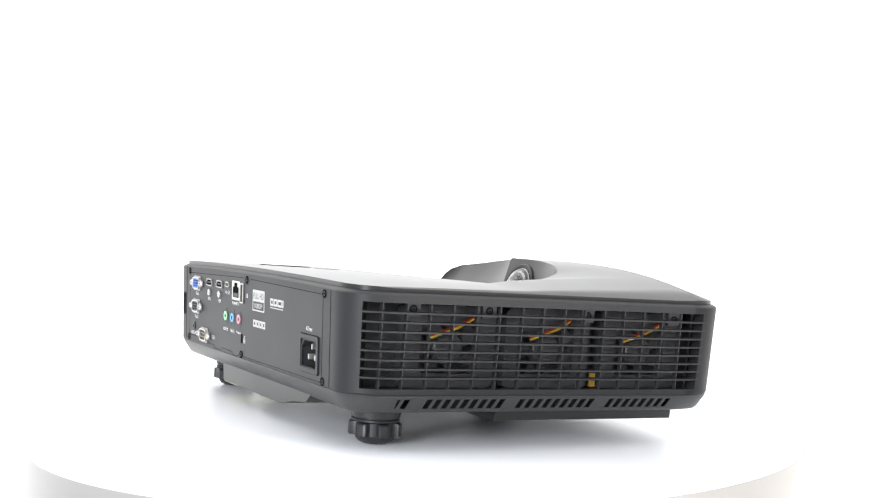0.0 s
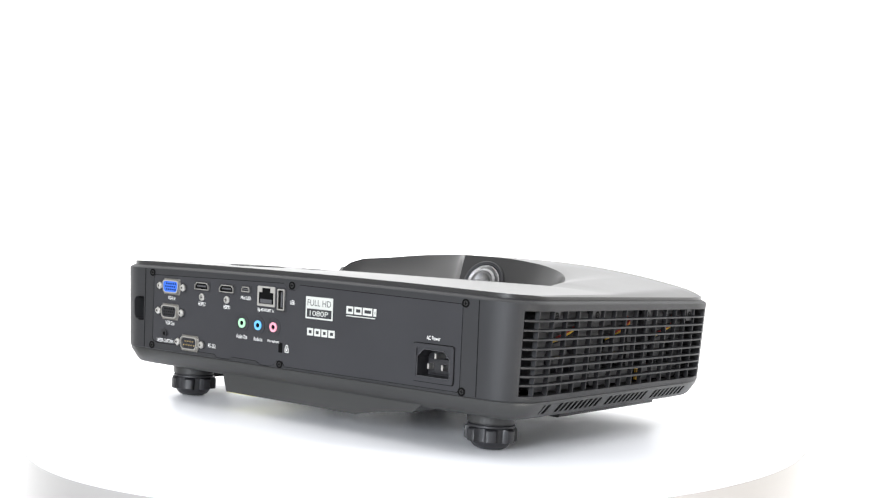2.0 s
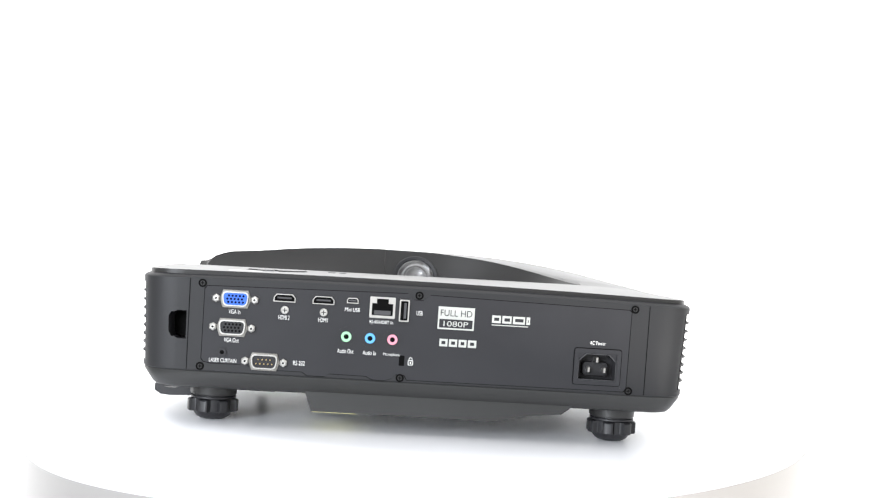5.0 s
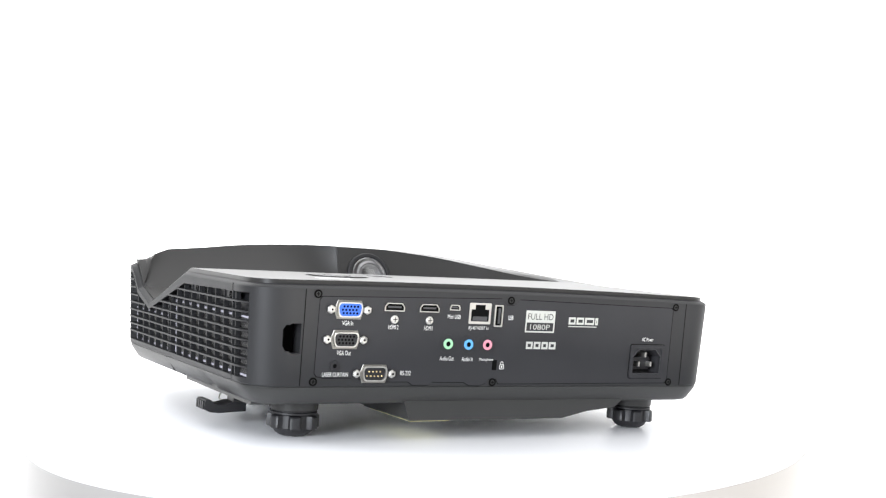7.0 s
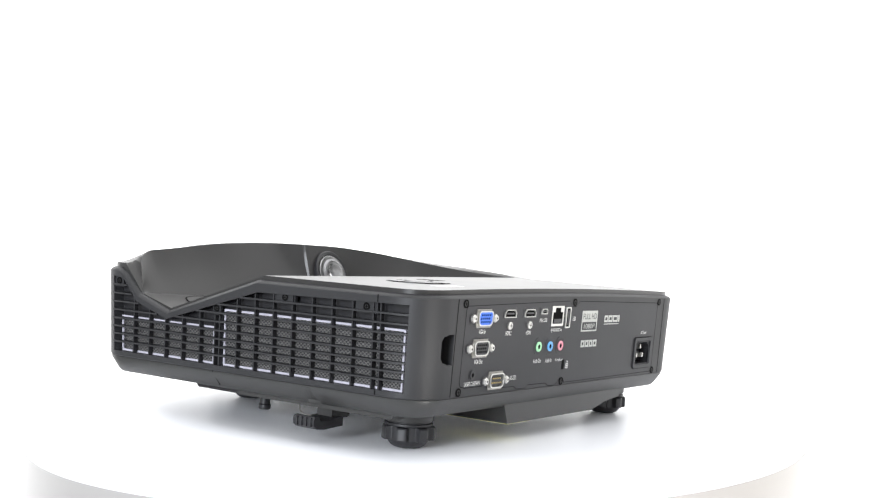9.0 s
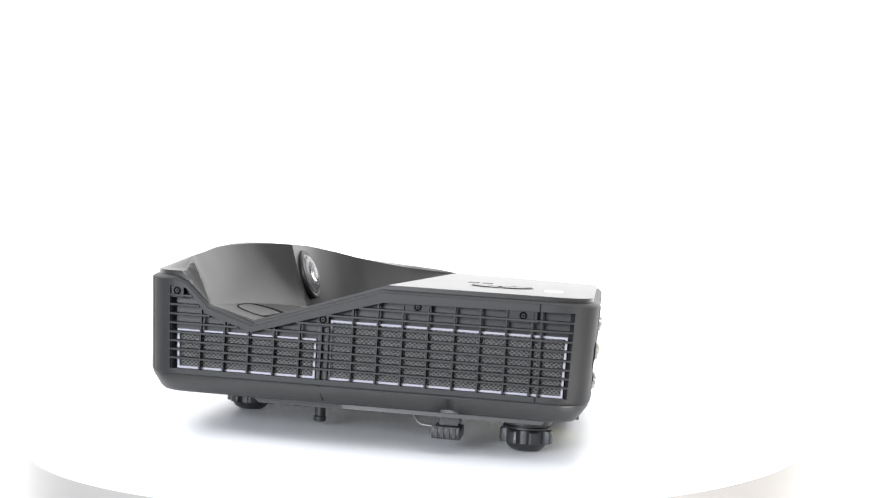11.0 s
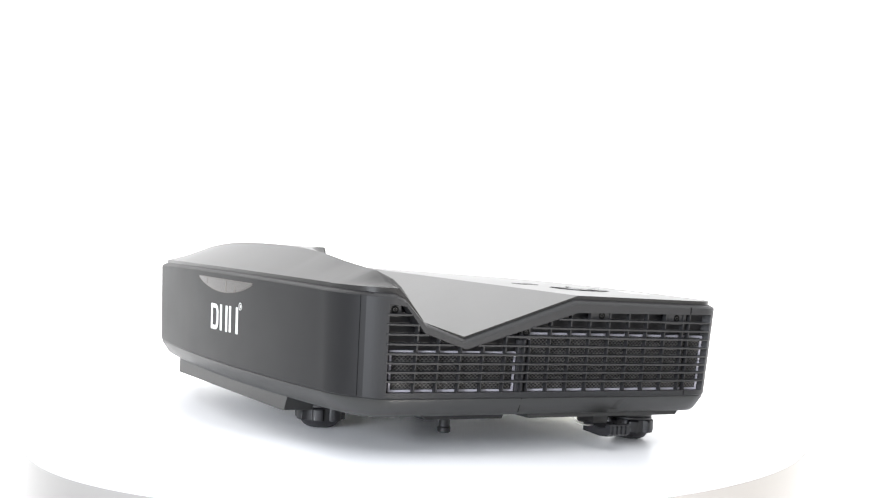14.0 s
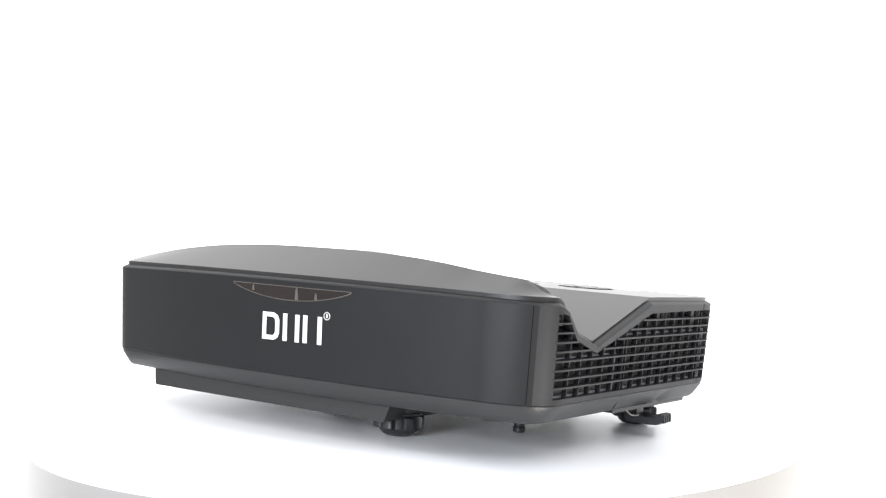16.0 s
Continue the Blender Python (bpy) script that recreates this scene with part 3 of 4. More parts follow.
def screw(bm_list, at, u, v, r=2.6, w=0.0):
    """Crosshead screw in its ring: (ring, head) meshes collected."""
    ring, head = bm_list
    tube(ring, circle(u, v, r + 0.8, 20), circle(u, v, r - 0.2, 20), w - 0.8, w + 0.1, at)
    prism(head, circle(u, v, r - 0.1, 20), w - 0.9, w + 0.04, at, 0.3)


def cross(bm, at, u, v, s, w):
    prism(bm, [(u - s, v - 0.28), (u + s, v - 0.28), (u + s, v + 0.28), (u - s, v + 0.28)], w, w + 0.1, at)
    prism(bm, [(u - 0.28, v - s), (u + 0.28, v - s), (u + 0.28, v + s), (u - 0.28, v + s)], w, w + 0.13, at)


def add_screw(parent, at, u, v, r=2.6, w=0.0, mat=None):
    ring, head = bmesh.new(), bmesh.new()
    screw((ring, head), at, u, v, r, w)
    o = part("screw", ring, GAPSHADE, parent)
    part("screw_head", head, mat or DARKMETAL, o)
    bm = bmesh.new()
    cross(bm, at, u, v, r * 0.6, w + 0.02)
    part("cross_recess", bm, GAPSHADE, o)
    return o


def build_left_inside(device):
    """Filter cassettes and the screwed backing behind the left grille."""
    bm = bmesh.new()
    prism(bm, [(-122, 38), (131, 38)] + [(y, z + 2.0) for y, z in reversed(V_LOW)], -11.0, -8.2, on_left)
    part("backing", bm, BLACK, device)
    for y0, y1, z0, z1 in ((36, 127, 40, 65), (-120.5, 27.5, 40, 77.5)):
        bm = bmesh.new()
        t = 1.3
        tube(bm, [(y0, z0), (y1, z0), (y1, z1), (y0, z1)], [(y0 + t, z0 + t), (y1 - t, z0 + t), (y1 - t, z1 - t), (y0 + t, z1 - t)], -7.9, -5.4, on_left)
        f = part("air_filter", bm, FOAM, device, "pale foam edged air filter")
        bm = bmesh.new()
        prism(bm, [(y0 + t, z0 + t), (y1 - t, z0 + t), (y1 - t, z1 - t), (y0 + t, z1 - t)], -8.0, -6.3, on_left)
        part("filter_pad", bm, INSIDE, f, "dark filter pad")
        bm = bmesh.new()
        cw, ch, b = 2.9, 1.15, 0.2

        def bar(p, q):
            d = Vector((q[0] - p[0], q[1] - p[1])).normalized()
            nx, ny = -d.y * b, d.x * b
            bm.faces.new([bm.verts.new(on_left(*v, -5.9)) for v in ((p[0] + nx, p[1] + ny), (q[0] + nx, q[1] + ny), (q[0] - nx, q[1] - ny), (p[0] - nx, p[1] - ny))])
        row = 0
        z = z0 + t
        while z + ch < z1 - t:
            y = y0 + t + (cw / 2 if row % 2 else 0)
            while y + cw < y1 - t:
                bar((y, z), (y + cw * 0.25, z + ch))
                bar((y + cw * 0.25, z + ch), (y + cw * 0.75, z + ch))
                bar((y + cw * 0.75, z + ch), (y + cw, z))
                y += cw
            z += ch
            row += 1
        tagged(part("filter_mesh", bm, FILTER, f, "grey honeycomb mesh"), kind="stuff")
    # screw tabs along the top of the opening
    for y, z, w in ((126.4, 89.3, 8), (31.8, 77.6, 7), (-27.7, 89.6, 17), (-93.0, 89.2, 17)):
        bm = bmesh.new()
        prism(bm, rounded(y - w / 2, z - 4.2, y + w / 2, z + 5.0, 0.6), -5, -2.6, on_left)
        tab = part("screw_tab", bm, PLASTIC, device)
        add_screw(tab, on_left, y, z, 1.6, -2.4, STEEL)
    bm = bmesh.new()
    box(bm, -185, -179, 28.4, 35, 40, 72.5)
    part("divider", bm, INNER, device)


def build_right_inside(device):
    bm = bmesh.new()
    box(bm, 149, 152, -122, 131, 38, 99)
    part("backing", bm, INNER, device)
    for y in (-62, 12, 88):
        def at(u, v, w, y=y):
            return Vector((157 + w, y + u, 64 + v))
        bm = bmesh.new()
        tube(bm, rounded(-33, -25, 33, 27, 4), [(25 * math.cos(a) * 1.0, 24.5 * math.sin(a)) for a in [math.atan2(q[1], q[0]) for q in rounded(-33, -25, 33, 27, 4)]], -4, 6, at)
        fan = part("cooling_fan", bm, FANGREY, device, "black cooling fan with coloured wires")
        bm = bmesh.new()
        lathe(bm, [(10.5, -3), (10.5, 4), (9.5, 5)], 28, at)
        part("hub", bm, FANGREY, fan)
        for k in range(7):
            bm = bmesh.new()
            a = 2 * math.pi * k / 7
            q = []
            for r, da, w in ((10, 0, 4), (23.5, 0.35, 4.5), (23.5, 0.95, -1.5), (10, 0.75, -2)):
                q.append(at(r * math.cos(a + da), r * math.sin(a + da), w))
            top = [bm.verts.new(p) for p in q]
            bot = [bm.verts.new(p + Vector((-0.9, 0, 0))) for p in q]
            bm.faces.new(top)
            bm.faces.new(bot)
            for i in range(4):
                bm.faces.new((top[i], top[(i + 1) % 4], bot[(i + 1) % 4], bot[i]))
            part("blade", bm, FANGREY, fan)
        for k, mat in enumerate((RED, YELLOW, BLACK)):
            bm = bmesh.new()
            s = k * 1.5
            wire(bm, spline([(163, y - 14, 72.0 - s), (166, y - 6, 75.6 - s), (168, y + 4, 80.0 - s), (167, y + 13, 84.5 - s), (158, y + 20, 88.0 - s)], 6), 0.75)
            part("wire", bm, mat, fan)
    for y, z in ((-96.9, 89.2), (-43.1, 89.4), (32.6, 88.6), (104.9, 88.0)):
        bm = bmesh.new()
        prism(bm, rounded(y - 5, z - 4.5, y + 5, z + 5, 1), -5, -3.0, on_right)
        tab = part("screw_tab", bm, PLASTIC, device)
        add_screw(tab, on_right, y, z, 1.7, -2.8, STEEL)
    bm = bmesh.new()
    box(bm, 163.5, 165.5, 47.0, 51.0, 40, 49)
    part("amber_tab", bm, COPPER, device)
    for y, x in ((-127, 167), (124, 172)):
        bm = bmesh.new()
        box(bm, 140, x, y - 1, y + 1, 38, 97)
        part("inner_wall", bm, BLACK, device)


def build_foot(device, x, y):
    def at(u, v, w):
        return Vector((x + u, y + v, w))

    def lobes(a, r, h):
        if r > 13.2:
            return 13.4 + (r - 13.4) * ease(1.35 * math.cos(7 * a + 0.6) + 0.55)
        return r
    bm = bmesh.new()
    lathe(bm, [(5.5, 0.0), (8.5, 0.5), (10.8, 1.7), (12.3, 3.4), (13.1, 5.2), (16.8, 5.6), (17.3, 6.2), (17.3, 13.0), (16.6, 13.9), (13.1, 14.2)], 112, at, lobes)
    foot = part("foot", bm, RUBBER, device, "black knurled adjustable foot")
    bm = bmesh.new()
    lathe(bm, [(14.6, 14.2), (15.4, 14.8), (15.4, 16.0), (14.2, 16.4), (14.2, 17.0)], 48, at)
    part("collar", bm, BLACK, foot)
    bm = bmesh.new()
    lathe(bm, [(15.2, 17.0), (15.7, 17.6), (16.4, 27)], 48, at)
    part("foot_boss", bm, TUB, foot)


def hexagon(u, v, r):
    return circle(u, v, r, 6, 30)


def dsub_outline(u, v, w, h, k=3):
    """D shape, wide edge up."""
    pts = rounded(u - w / 2, v - h / 2, u + w / 2, v + h / 2, 2.6, k)
    return [(p[0] + (u - p[0]) * 0.12 * (0.5 - (p[1] - v) / h), p[1]) for p in pts]


def build_dsub(device, name, u, v, insert_mat, male, label):
    bm = bmesh.new()
    fl = [(u - 10.2, v), (u - 8.2, v + 5.9), (u + 8.2, v + 5.9), (u + 10.2, v), (u + 8.2, v - 5.9), (u - 8.2, v - 5.9)]
    prism(bm, fl, -0.5, 0.7, on_back, 0.2)
    port = part(name, bm, DULL, device, label)
    bm = bmesh.new()
    tube(bm, dsub_outline(u, v, 17.6, 9.4), dsub_outline(u, v, 16.2, 8.0), 0.5, 2.2, on_back)
    part("shell", bm, METAL, port)
    bm = bmesh.new()
    prism(bm, dsub_outline(u, v, 16.3, 8.1), 0.4, 0.9 if male else 1.8, on_back)
    part("insert", bm, insert_mat, port)
    rows = ((5, 1.4, 0.0), (4, -1.4, 0.0)) if male else ((5, 2.1, 0.5), (5, 0, -0.4), (5, -2.1, 0.3))
    for count, dv, du in rows:
        for k in range(count):
            a = u + du + (k - (count - 1) / 2) * (2.6 if male else 2.35)
            bm = bmesh.new()
            if male:
                prism(bm, circle(a, v - dv, 0.5, 8), 0.8, 1.9, on_back, 0.2)
                part("pin", bm, GOLD, port)
            else:
                prism(bm, circle(a, v + dv, 0.78, 8), 1.7, 1.9, on_back)
                part("pin_hole", bm, GAPSHADE, port)
    for s in (-12.5, 12.5):
        bm = bmesh.new()
        prism(bm, rounded(u + s - 3.6, v - 3.4, u + s + 3.6, v + 3.4, 3, 4), -0.4, 0.35, on_back)
        part("nut_seat", bm, BLACK, port)
        bm = bmesh.new()
        prism(bm, hexagon(u + s, v, 2.7), 0.3, 2.0, on_back, 0.5)
        prism(bm, circle(u + s, v, 1.9, 16), 1.9, 2.6, on_back, 0.3)
        nut = part("hex_nut", bm, METAL, port)
        bm = bmesh.new()
        prism(bm, circle(u + s, v, 0.7, 12), 2.5, 2.7, on_back)
        part("thread_hole", bm, GAPSHADE, nut)
    return port


def build_socket(device, name, u, v, w, h, label, shape="hdmi"):
    if shape == "hdmi":
        def o(k):
            a, b = w / 2 - k, h / 2 - k
            return [(u - a, v + b), (u - a, v - b * 0.1), (u - a * 0.74, v - b), (u + a * 0.74, v - b), (u + a, v - b * 0.1), (u + a, v + b)]
        if h > w:
            raise ValueError
        pts = [[(p[0], 2 * v - p[1]) for p in o(k)] for k in (0, 0.5)]
    else:
        pts = [rounded(u - w / 2 + k, v - h / 2 + k, u + w / 2 - k, v + h / 2 - k, 0.6, 2) for k in (0, 0.85)]
    bm = bmesh.new()
    prism(bm, rounded(u - w / 2 - 1.4, v - h / 2 - 1.2, u + w / 2 + 1.4, v + h / 2 + 1.2, 0.8, 2), -0.4, 0.15, on_back)
    s = part(name, bm, BLACK, device, label)
    bm = bmesh.new()
    tube(bm, pts[0], pts[1], 0.1, 1.0, on_back)
    part("shell", bm, METAL, s)
    bm = bmesh.new()
    prism(bm, pts[1], 0.1, 0.3, on_back)
    part("opening", bm, GAPSHADE, s)
    bm = bmesh.new()
    if h > w:
        prism(bm, [(u - 0.2, v - h * 0.36), (u + 1.4, v - h * 0.36), (u + 1.4, v + h * 0.36), (u - 0.2, v + h * 0.36)], 0.3, 0.7, on_back)
    else:
        prism(bm, [(u - w * 0.33, v - 0.5), (u + w * 0.33, v - 0.5), (u + w * 0.33, v + 0.6), (u - w * 0.33, v + 0.6)], 0.3, 0.7, on_back)
    part("tongue", bm, INNER, s)
    return s


def build_jack(device, name, u, v, mat, label, r=3.4, seat=6.4):
    bm = bmesh.new()
    tube(bm, circle(u, v, seat, 32), circle(u, v, seat - 0.6, 32), -0.3, 0.2, on_back)
    j = part(name, bm, BLACK, device, label)
    bm = bmesh.new()
    prism(bm, circle(u, v, seat - 0.5, 32), -0.4, 0.1, on_back)
    part("seat", bm, PLATE, j)
    bm = bmesh.new()
    tube(bm, circle(u, v, r, 28), circle(u, v, r * 0.5, 28), 0.1, 0.8, on_back)
    part("ring", bm, mat, j)
    bm = bmesh.new()
    prism(bm, circle(u, v, r * 0.6, 20), 0.1, 0.5, on_back)
    part("hole", bm, GAPSHADE, j)
    return j


def build_io(device):
    """Connector plate on the back with its ports and print."""
    bm = bmesh.new()
    top = [(-146, 92.6), (-14.5, 95.4), (-12.5, 93.4), (-10, 91.4), (-4.5, 91.4), (-2.5, 93.0), (0, 95.2), (134, 93.4)]
    low = [(135.4, 92), (135.0, 40.5), (133, 38.6), (0, 38.2), (-12, 38.2), (-14, 41.4), (-19.5, 41.4), (-22, 38.6), (-27, 36.9), (-35, 37.1), (-39, 39.2), (-63, 39.4), (-66, 37.4), (-78, 37.4), (-81, 39.6), (-112, 39.7), (-118, 42.2), (-141, 42.0), (-146, 43), (-147.5, 45), (-147.5, 90.5)]
    # outline run round the opening of the power inlet as well
    low_end = low.index((133, 38.6)) + 1
    hole = [(127, 45.7), (127, 57.8), (122.2, 62.5), (107, 62.5), (102.2, 57.8), (102.2, 45.7), (126.97, 45.7), (132.95, 38.6)]
    prism(bm, top + low[:low_end] + hole + low[low_end:], -1.5, 0.0, lambda u, v, w: Vector((u, -137.52 - w, v)))
    part("connector_plate", bm, PLATE, device, "dark grey connector plate with white print")
    # groove round the plate
    bm = bmesh.new()
    ring = top + low
    cx, cz = -5, 66
    tube(bm, [(p[0] + (0.35 if p[0] > cx else -0.35), p[1] + (0.35 if p[1] > cz else -0.35)) for p in ring], ring, -1.2, 0.08, on_back)
    part("plate_groove", bm, GAPSHADE, device)
    for u, v in ((-149.2, 94.2), (-148, 39.6), (-7.2, 94.6), (-16.7, 39.2), (137.6, 94.2), (136.8, 39.2)):
        add_screw(device, on_back, u, v, 1.9, 0.3)
    build_dsub(device, "video_port", -127.4, 85.0, BLUE, False, "blue video input port with hex nuts")
    build_dsub(device, "video_port", -128.5, 66.2, BLACK, False, "black video output port with hex nuts")
    build_dsub(device, "serial_port", -106.4, 44.8, BLACK, True, "serial port with gold pins and hex nuts")
    for u in (-95.5, -70.0):
        build_socket(device, "media_socket", u, 87.6, 14.2, 5.2, "flat six sided media socket with metal shell")
        bm = bmesh.new()
        prism(bm, circle(u + 0.5, 79.7, 2.6, 20), 0.0, 1.5, on_back, 0.5)
        s = part("screw", bm, METAL, device, "bright crosshead screw")
        bm = bmesh.new()
        cross(bm, on_back, u + 0.5, 79.7, 1.5, 1.45)
        part("cross_recess", bm, DARKMETAL, s)
    build_socket(device, "mini_socket", -50.9, 88.6, 7.6, 3.6, "small five pin socket")
    # network socket
    bm = bmesh.new()
    tube(bm, rounded(-39.5, 78.2, -22.6, 92.2, 0.6, 2), [(p[0], p[1]) for p in rounded(-38.0, 79.9, -24.1, 91.0, 0.4, 2)], -0.4, 0.4, on_back)
    net = part("network_socket", bm, METAL, device, "square metal network socket")
    bm = bmesh.new()
    prism(bm, rounded(-38.9, 78.8, -23.2, 91.6, 0.4, 2), -0.4, 0.25, on_back)
    part("opening", bm, GAPSHADE, net)
    for a, b, c, d in ((-38.6, 87.9, -35.0, 91.4), (-27.2, 87.9, -23.5, 91.4)):
        bm = bmesh.new()
        prism(bm, [(a, b), (c, b), (c, d), (a, d)], 0.2, 0.38, on_back)
        part("key_corner", bm, METAL, net)
    bm = bmesh.new()
    prism(bm, [(-36.5, 80.4), (-25.5, 80.4), (-25.5, 83.2), (-36.5, 83.2)], 0.2, 0.7, on_back)
    part("contact_bed", bm, INNER, net)
    build_socket(device, "data_socket", -16.6, 84.0, 6.6, 14.6, "upright data socket with metal shell", "rect")
    build_jack(device, "audio_jack", -53.7, 64.6, LIME, "green audio jack")
    build_jack(device, "audio_jack", -38.0, 64.4, SKY, "blue audio jack")
    build_jack(device, "audio_jack", -23.2, 64.4, PINK, "pink microphone jack")
    build_jack(device, "control_jack", -134.2, 49.6, BLACK, "black control jack", 2.8, 4.0)
    # security slot and padlock mark
    bm = bmesh.new()
    prism(bm, rounded(-18.0, 47.4, -14.4, 54.2, 0.4, 2), -0.4, 0.12, on_back)
    part("lock_slot", bm, GAPSHADE, device)
    bm = bmesh.new()
    tube(bm, rounded(-12.0, 48.0, -8.6, 51.4, 0.5, 2), rounded(-11.6, 48.4, -9.0, 51.0, 0.4, 2), 0.03, 0.14, on_back)
    arc = [(-10.3 + 1.2 * math.cos(radians(a)), 51.8 + 1.5 * math.sin(radians(a))) for a in range(0, 181, 20)]
    arc_in = [(-10.3 + 0.85 * math.cos(radians(a)), 51.8 + 1.15 * math.sin(radians(a))) for a in range(180, -1, -20)]
    prism(bm, arc + arc_in, 0.03, 0.14, on_back)
    prism(bm, [(-10.7, 49.0), (-9.9, 49.0), (-9.9, 50.4), (-10.7, 50.4)], 0.03, 0.14, on_back)
    part("padlock_mark", bm, WHITE, device, "white padlock mark")
    # power inlet
    bm = bmesh.new()
    tube(bm, rounded(98.4, 41.7, 130.9, 66.7, 1.9, 3), rounded(98.9, 42.2, 130.4, 66.2, 1.6, 3), -0.4, 0.1, on_back)
    part("inlet_groove", bm, GAPSHADE, device)
    bm = bmesh.new()
    tube(bm, rounded(98.9, 42.2, 130.4, 66.2, 1.6, 3), rounded(101.6, 45.0, 127.6, 63.4, 1.0, 3), -0.4, 1.0, on_back)
    ac = part("power_inlet", bm, PLATE, device, "black three pin power inlet")
    mouth = hole[:6]
    lip = [(114.6 + (u - 114.6) * 1.035, 54.1 + (v - 54.1) * 1.05) for u, v in mouth]
    bm = bmesh.new()
    tube(bm, lip, mouth, -0.2, 0.5, on_back)
    part("inlet_rim", bm, INNER, ac)
    bm = bmesh.new()
    tube(bm, lip, mouth, -12.0, -0.1, on_back)
    part("cavity_wall", bm, PLATE, ac)
    bm = bmesh.new()
    prism(bm, lip, -12.6, -11.6, on_back)
    part("cavity_floor", bm, BLACK, ac)
    bm = bmesh.new()
    prism(bm, rounded(106.0, 47.6, 123.4, 57.0, 2.0, 3), -11.7, -6.5, on_back, 0.5)
    part("inner_block", bm, BLACK, ac)
    for u, v in ((109.4, 52.0), (114.8, 58.8), (120.2, 52.0)):
        bm = bmesh.new()
        prism(bm, [(u - 0.8, v - 1.8), (u + 0.8, v - 1.8), (u + 0.8, v + 1.8), (u - 0.8, v + 1.8)], -11.8, -1.6, on_back, 0.3)
        part("pin", bm, METAL, ac)
    # print
    for text, u, v, h, w in (("VGA In", -127.6, 76.6, 2.9, 7.6), ("VGA Out", -128.6, 57.8, 2.9, 9.6), ("LASER CURTAIN", -133.4, 44.2, 2.6, 17.8),
                             ("RS-232", -83.6, 45.2, 2.9, 7.6), ("HDMI 2", -95.2, 74.8, 2.8, 7.2), ("HDMI1", -69.6, 74.6, 2.8, 6.2),
                             ("Mini USB", -50.8, 82.6, 2.6, 9.8), ("RJ-45/HDBT In", -31.2, 75.2, 2.9, 15.4), ("USB", -6.4, 83.0, 2.9, 4.0),
                             ("Audio Out", -53.7, 55.0, 2.8, 10.6), ("Audio In", -37.9, 54.7, 2.8, 8.6), ("Microphone", -23.1, 54.3, 2.4, 10.8),
                             ("AC Power", 114.0, 70.2, 2.6, 10.6)):
        lettering("printed_label", text, u, v, h, w, device, WHITE, label="white printed words")
    # full HD badge
    bm = bmesh.new()
    prism(bm, rounded(6.0, 80.6, 30.2, 88.4, 0.2, 1), 0.03, 0.14, on_back)
    tube(bm, rounded(6.0, 73.4, 30.2, 80.7, 0.2, 1), rounded(7.0, 74.4, 29.2, 80.2, 0.2, 1), 0.03, 0.14, on_back)
    badge = part("resolution_badge", bm, GREYPRINT, device, "pale two line resolution badge")
    lettering("badge_words", "FULL HD", 18.1, 84.3, 4.2, 21.0, badge, PLATE, lift=0.24)
    lettering("badge_words", "1080P", 18.1, 77.2, 3.5, 16.4, badge, GREYPRINT, lift=0.24)
    # logos as plain shapes
    bm = bmesh.new()
    for a, b in ((42.0, 47.8), (48.8, 55.0), (56.0, 64.0), (65.0, 67.4)):
        tube(bm, [(a, 79.6), (b, 79.6), (b, 84.6), (a, 84.6)], [(a + 1.4, 81.0), (b - 1.0, 81.0), (b - 1.0, 83.2), (a + 1.4, 83.2)] if b - a > 3 else [(a + 0.9, 81), (b - 0.9, 81), (b - 0.9, 83), (a + 0.9, 83)], 0.03, 0.14, on_back)
    prism(bm, [(42.0, 77.9), (66.4, 77.9), (66.4, 78.5), (42.0, 78.5)], 0.03, 0.14, on_back)
    part("logo_mark", bm, GREYPRINT, device, "pale grey logo bars")
    bm = bmesh.new()
    for a, b in ((8.0, 13.4), (14.4, 19.8), (20.8, 26.0), (27.0, 32.6)):
        tube(bm, [(a, 62.0), (b, 62.0), (b, 67.0), (a, 67.0)], [(a + 1.4, 63.4), (b - 1.4, 63.4), (b - 1.4, 65.6), (a + 1.4, 65.6)], 0.03, 0.14, on_back)
    part("logo_mark", bm, GREYPRINT, device, "pale grey logo bars")


def on_front(u, v, w):
    return Vector((u, front_y(u) + w, v))


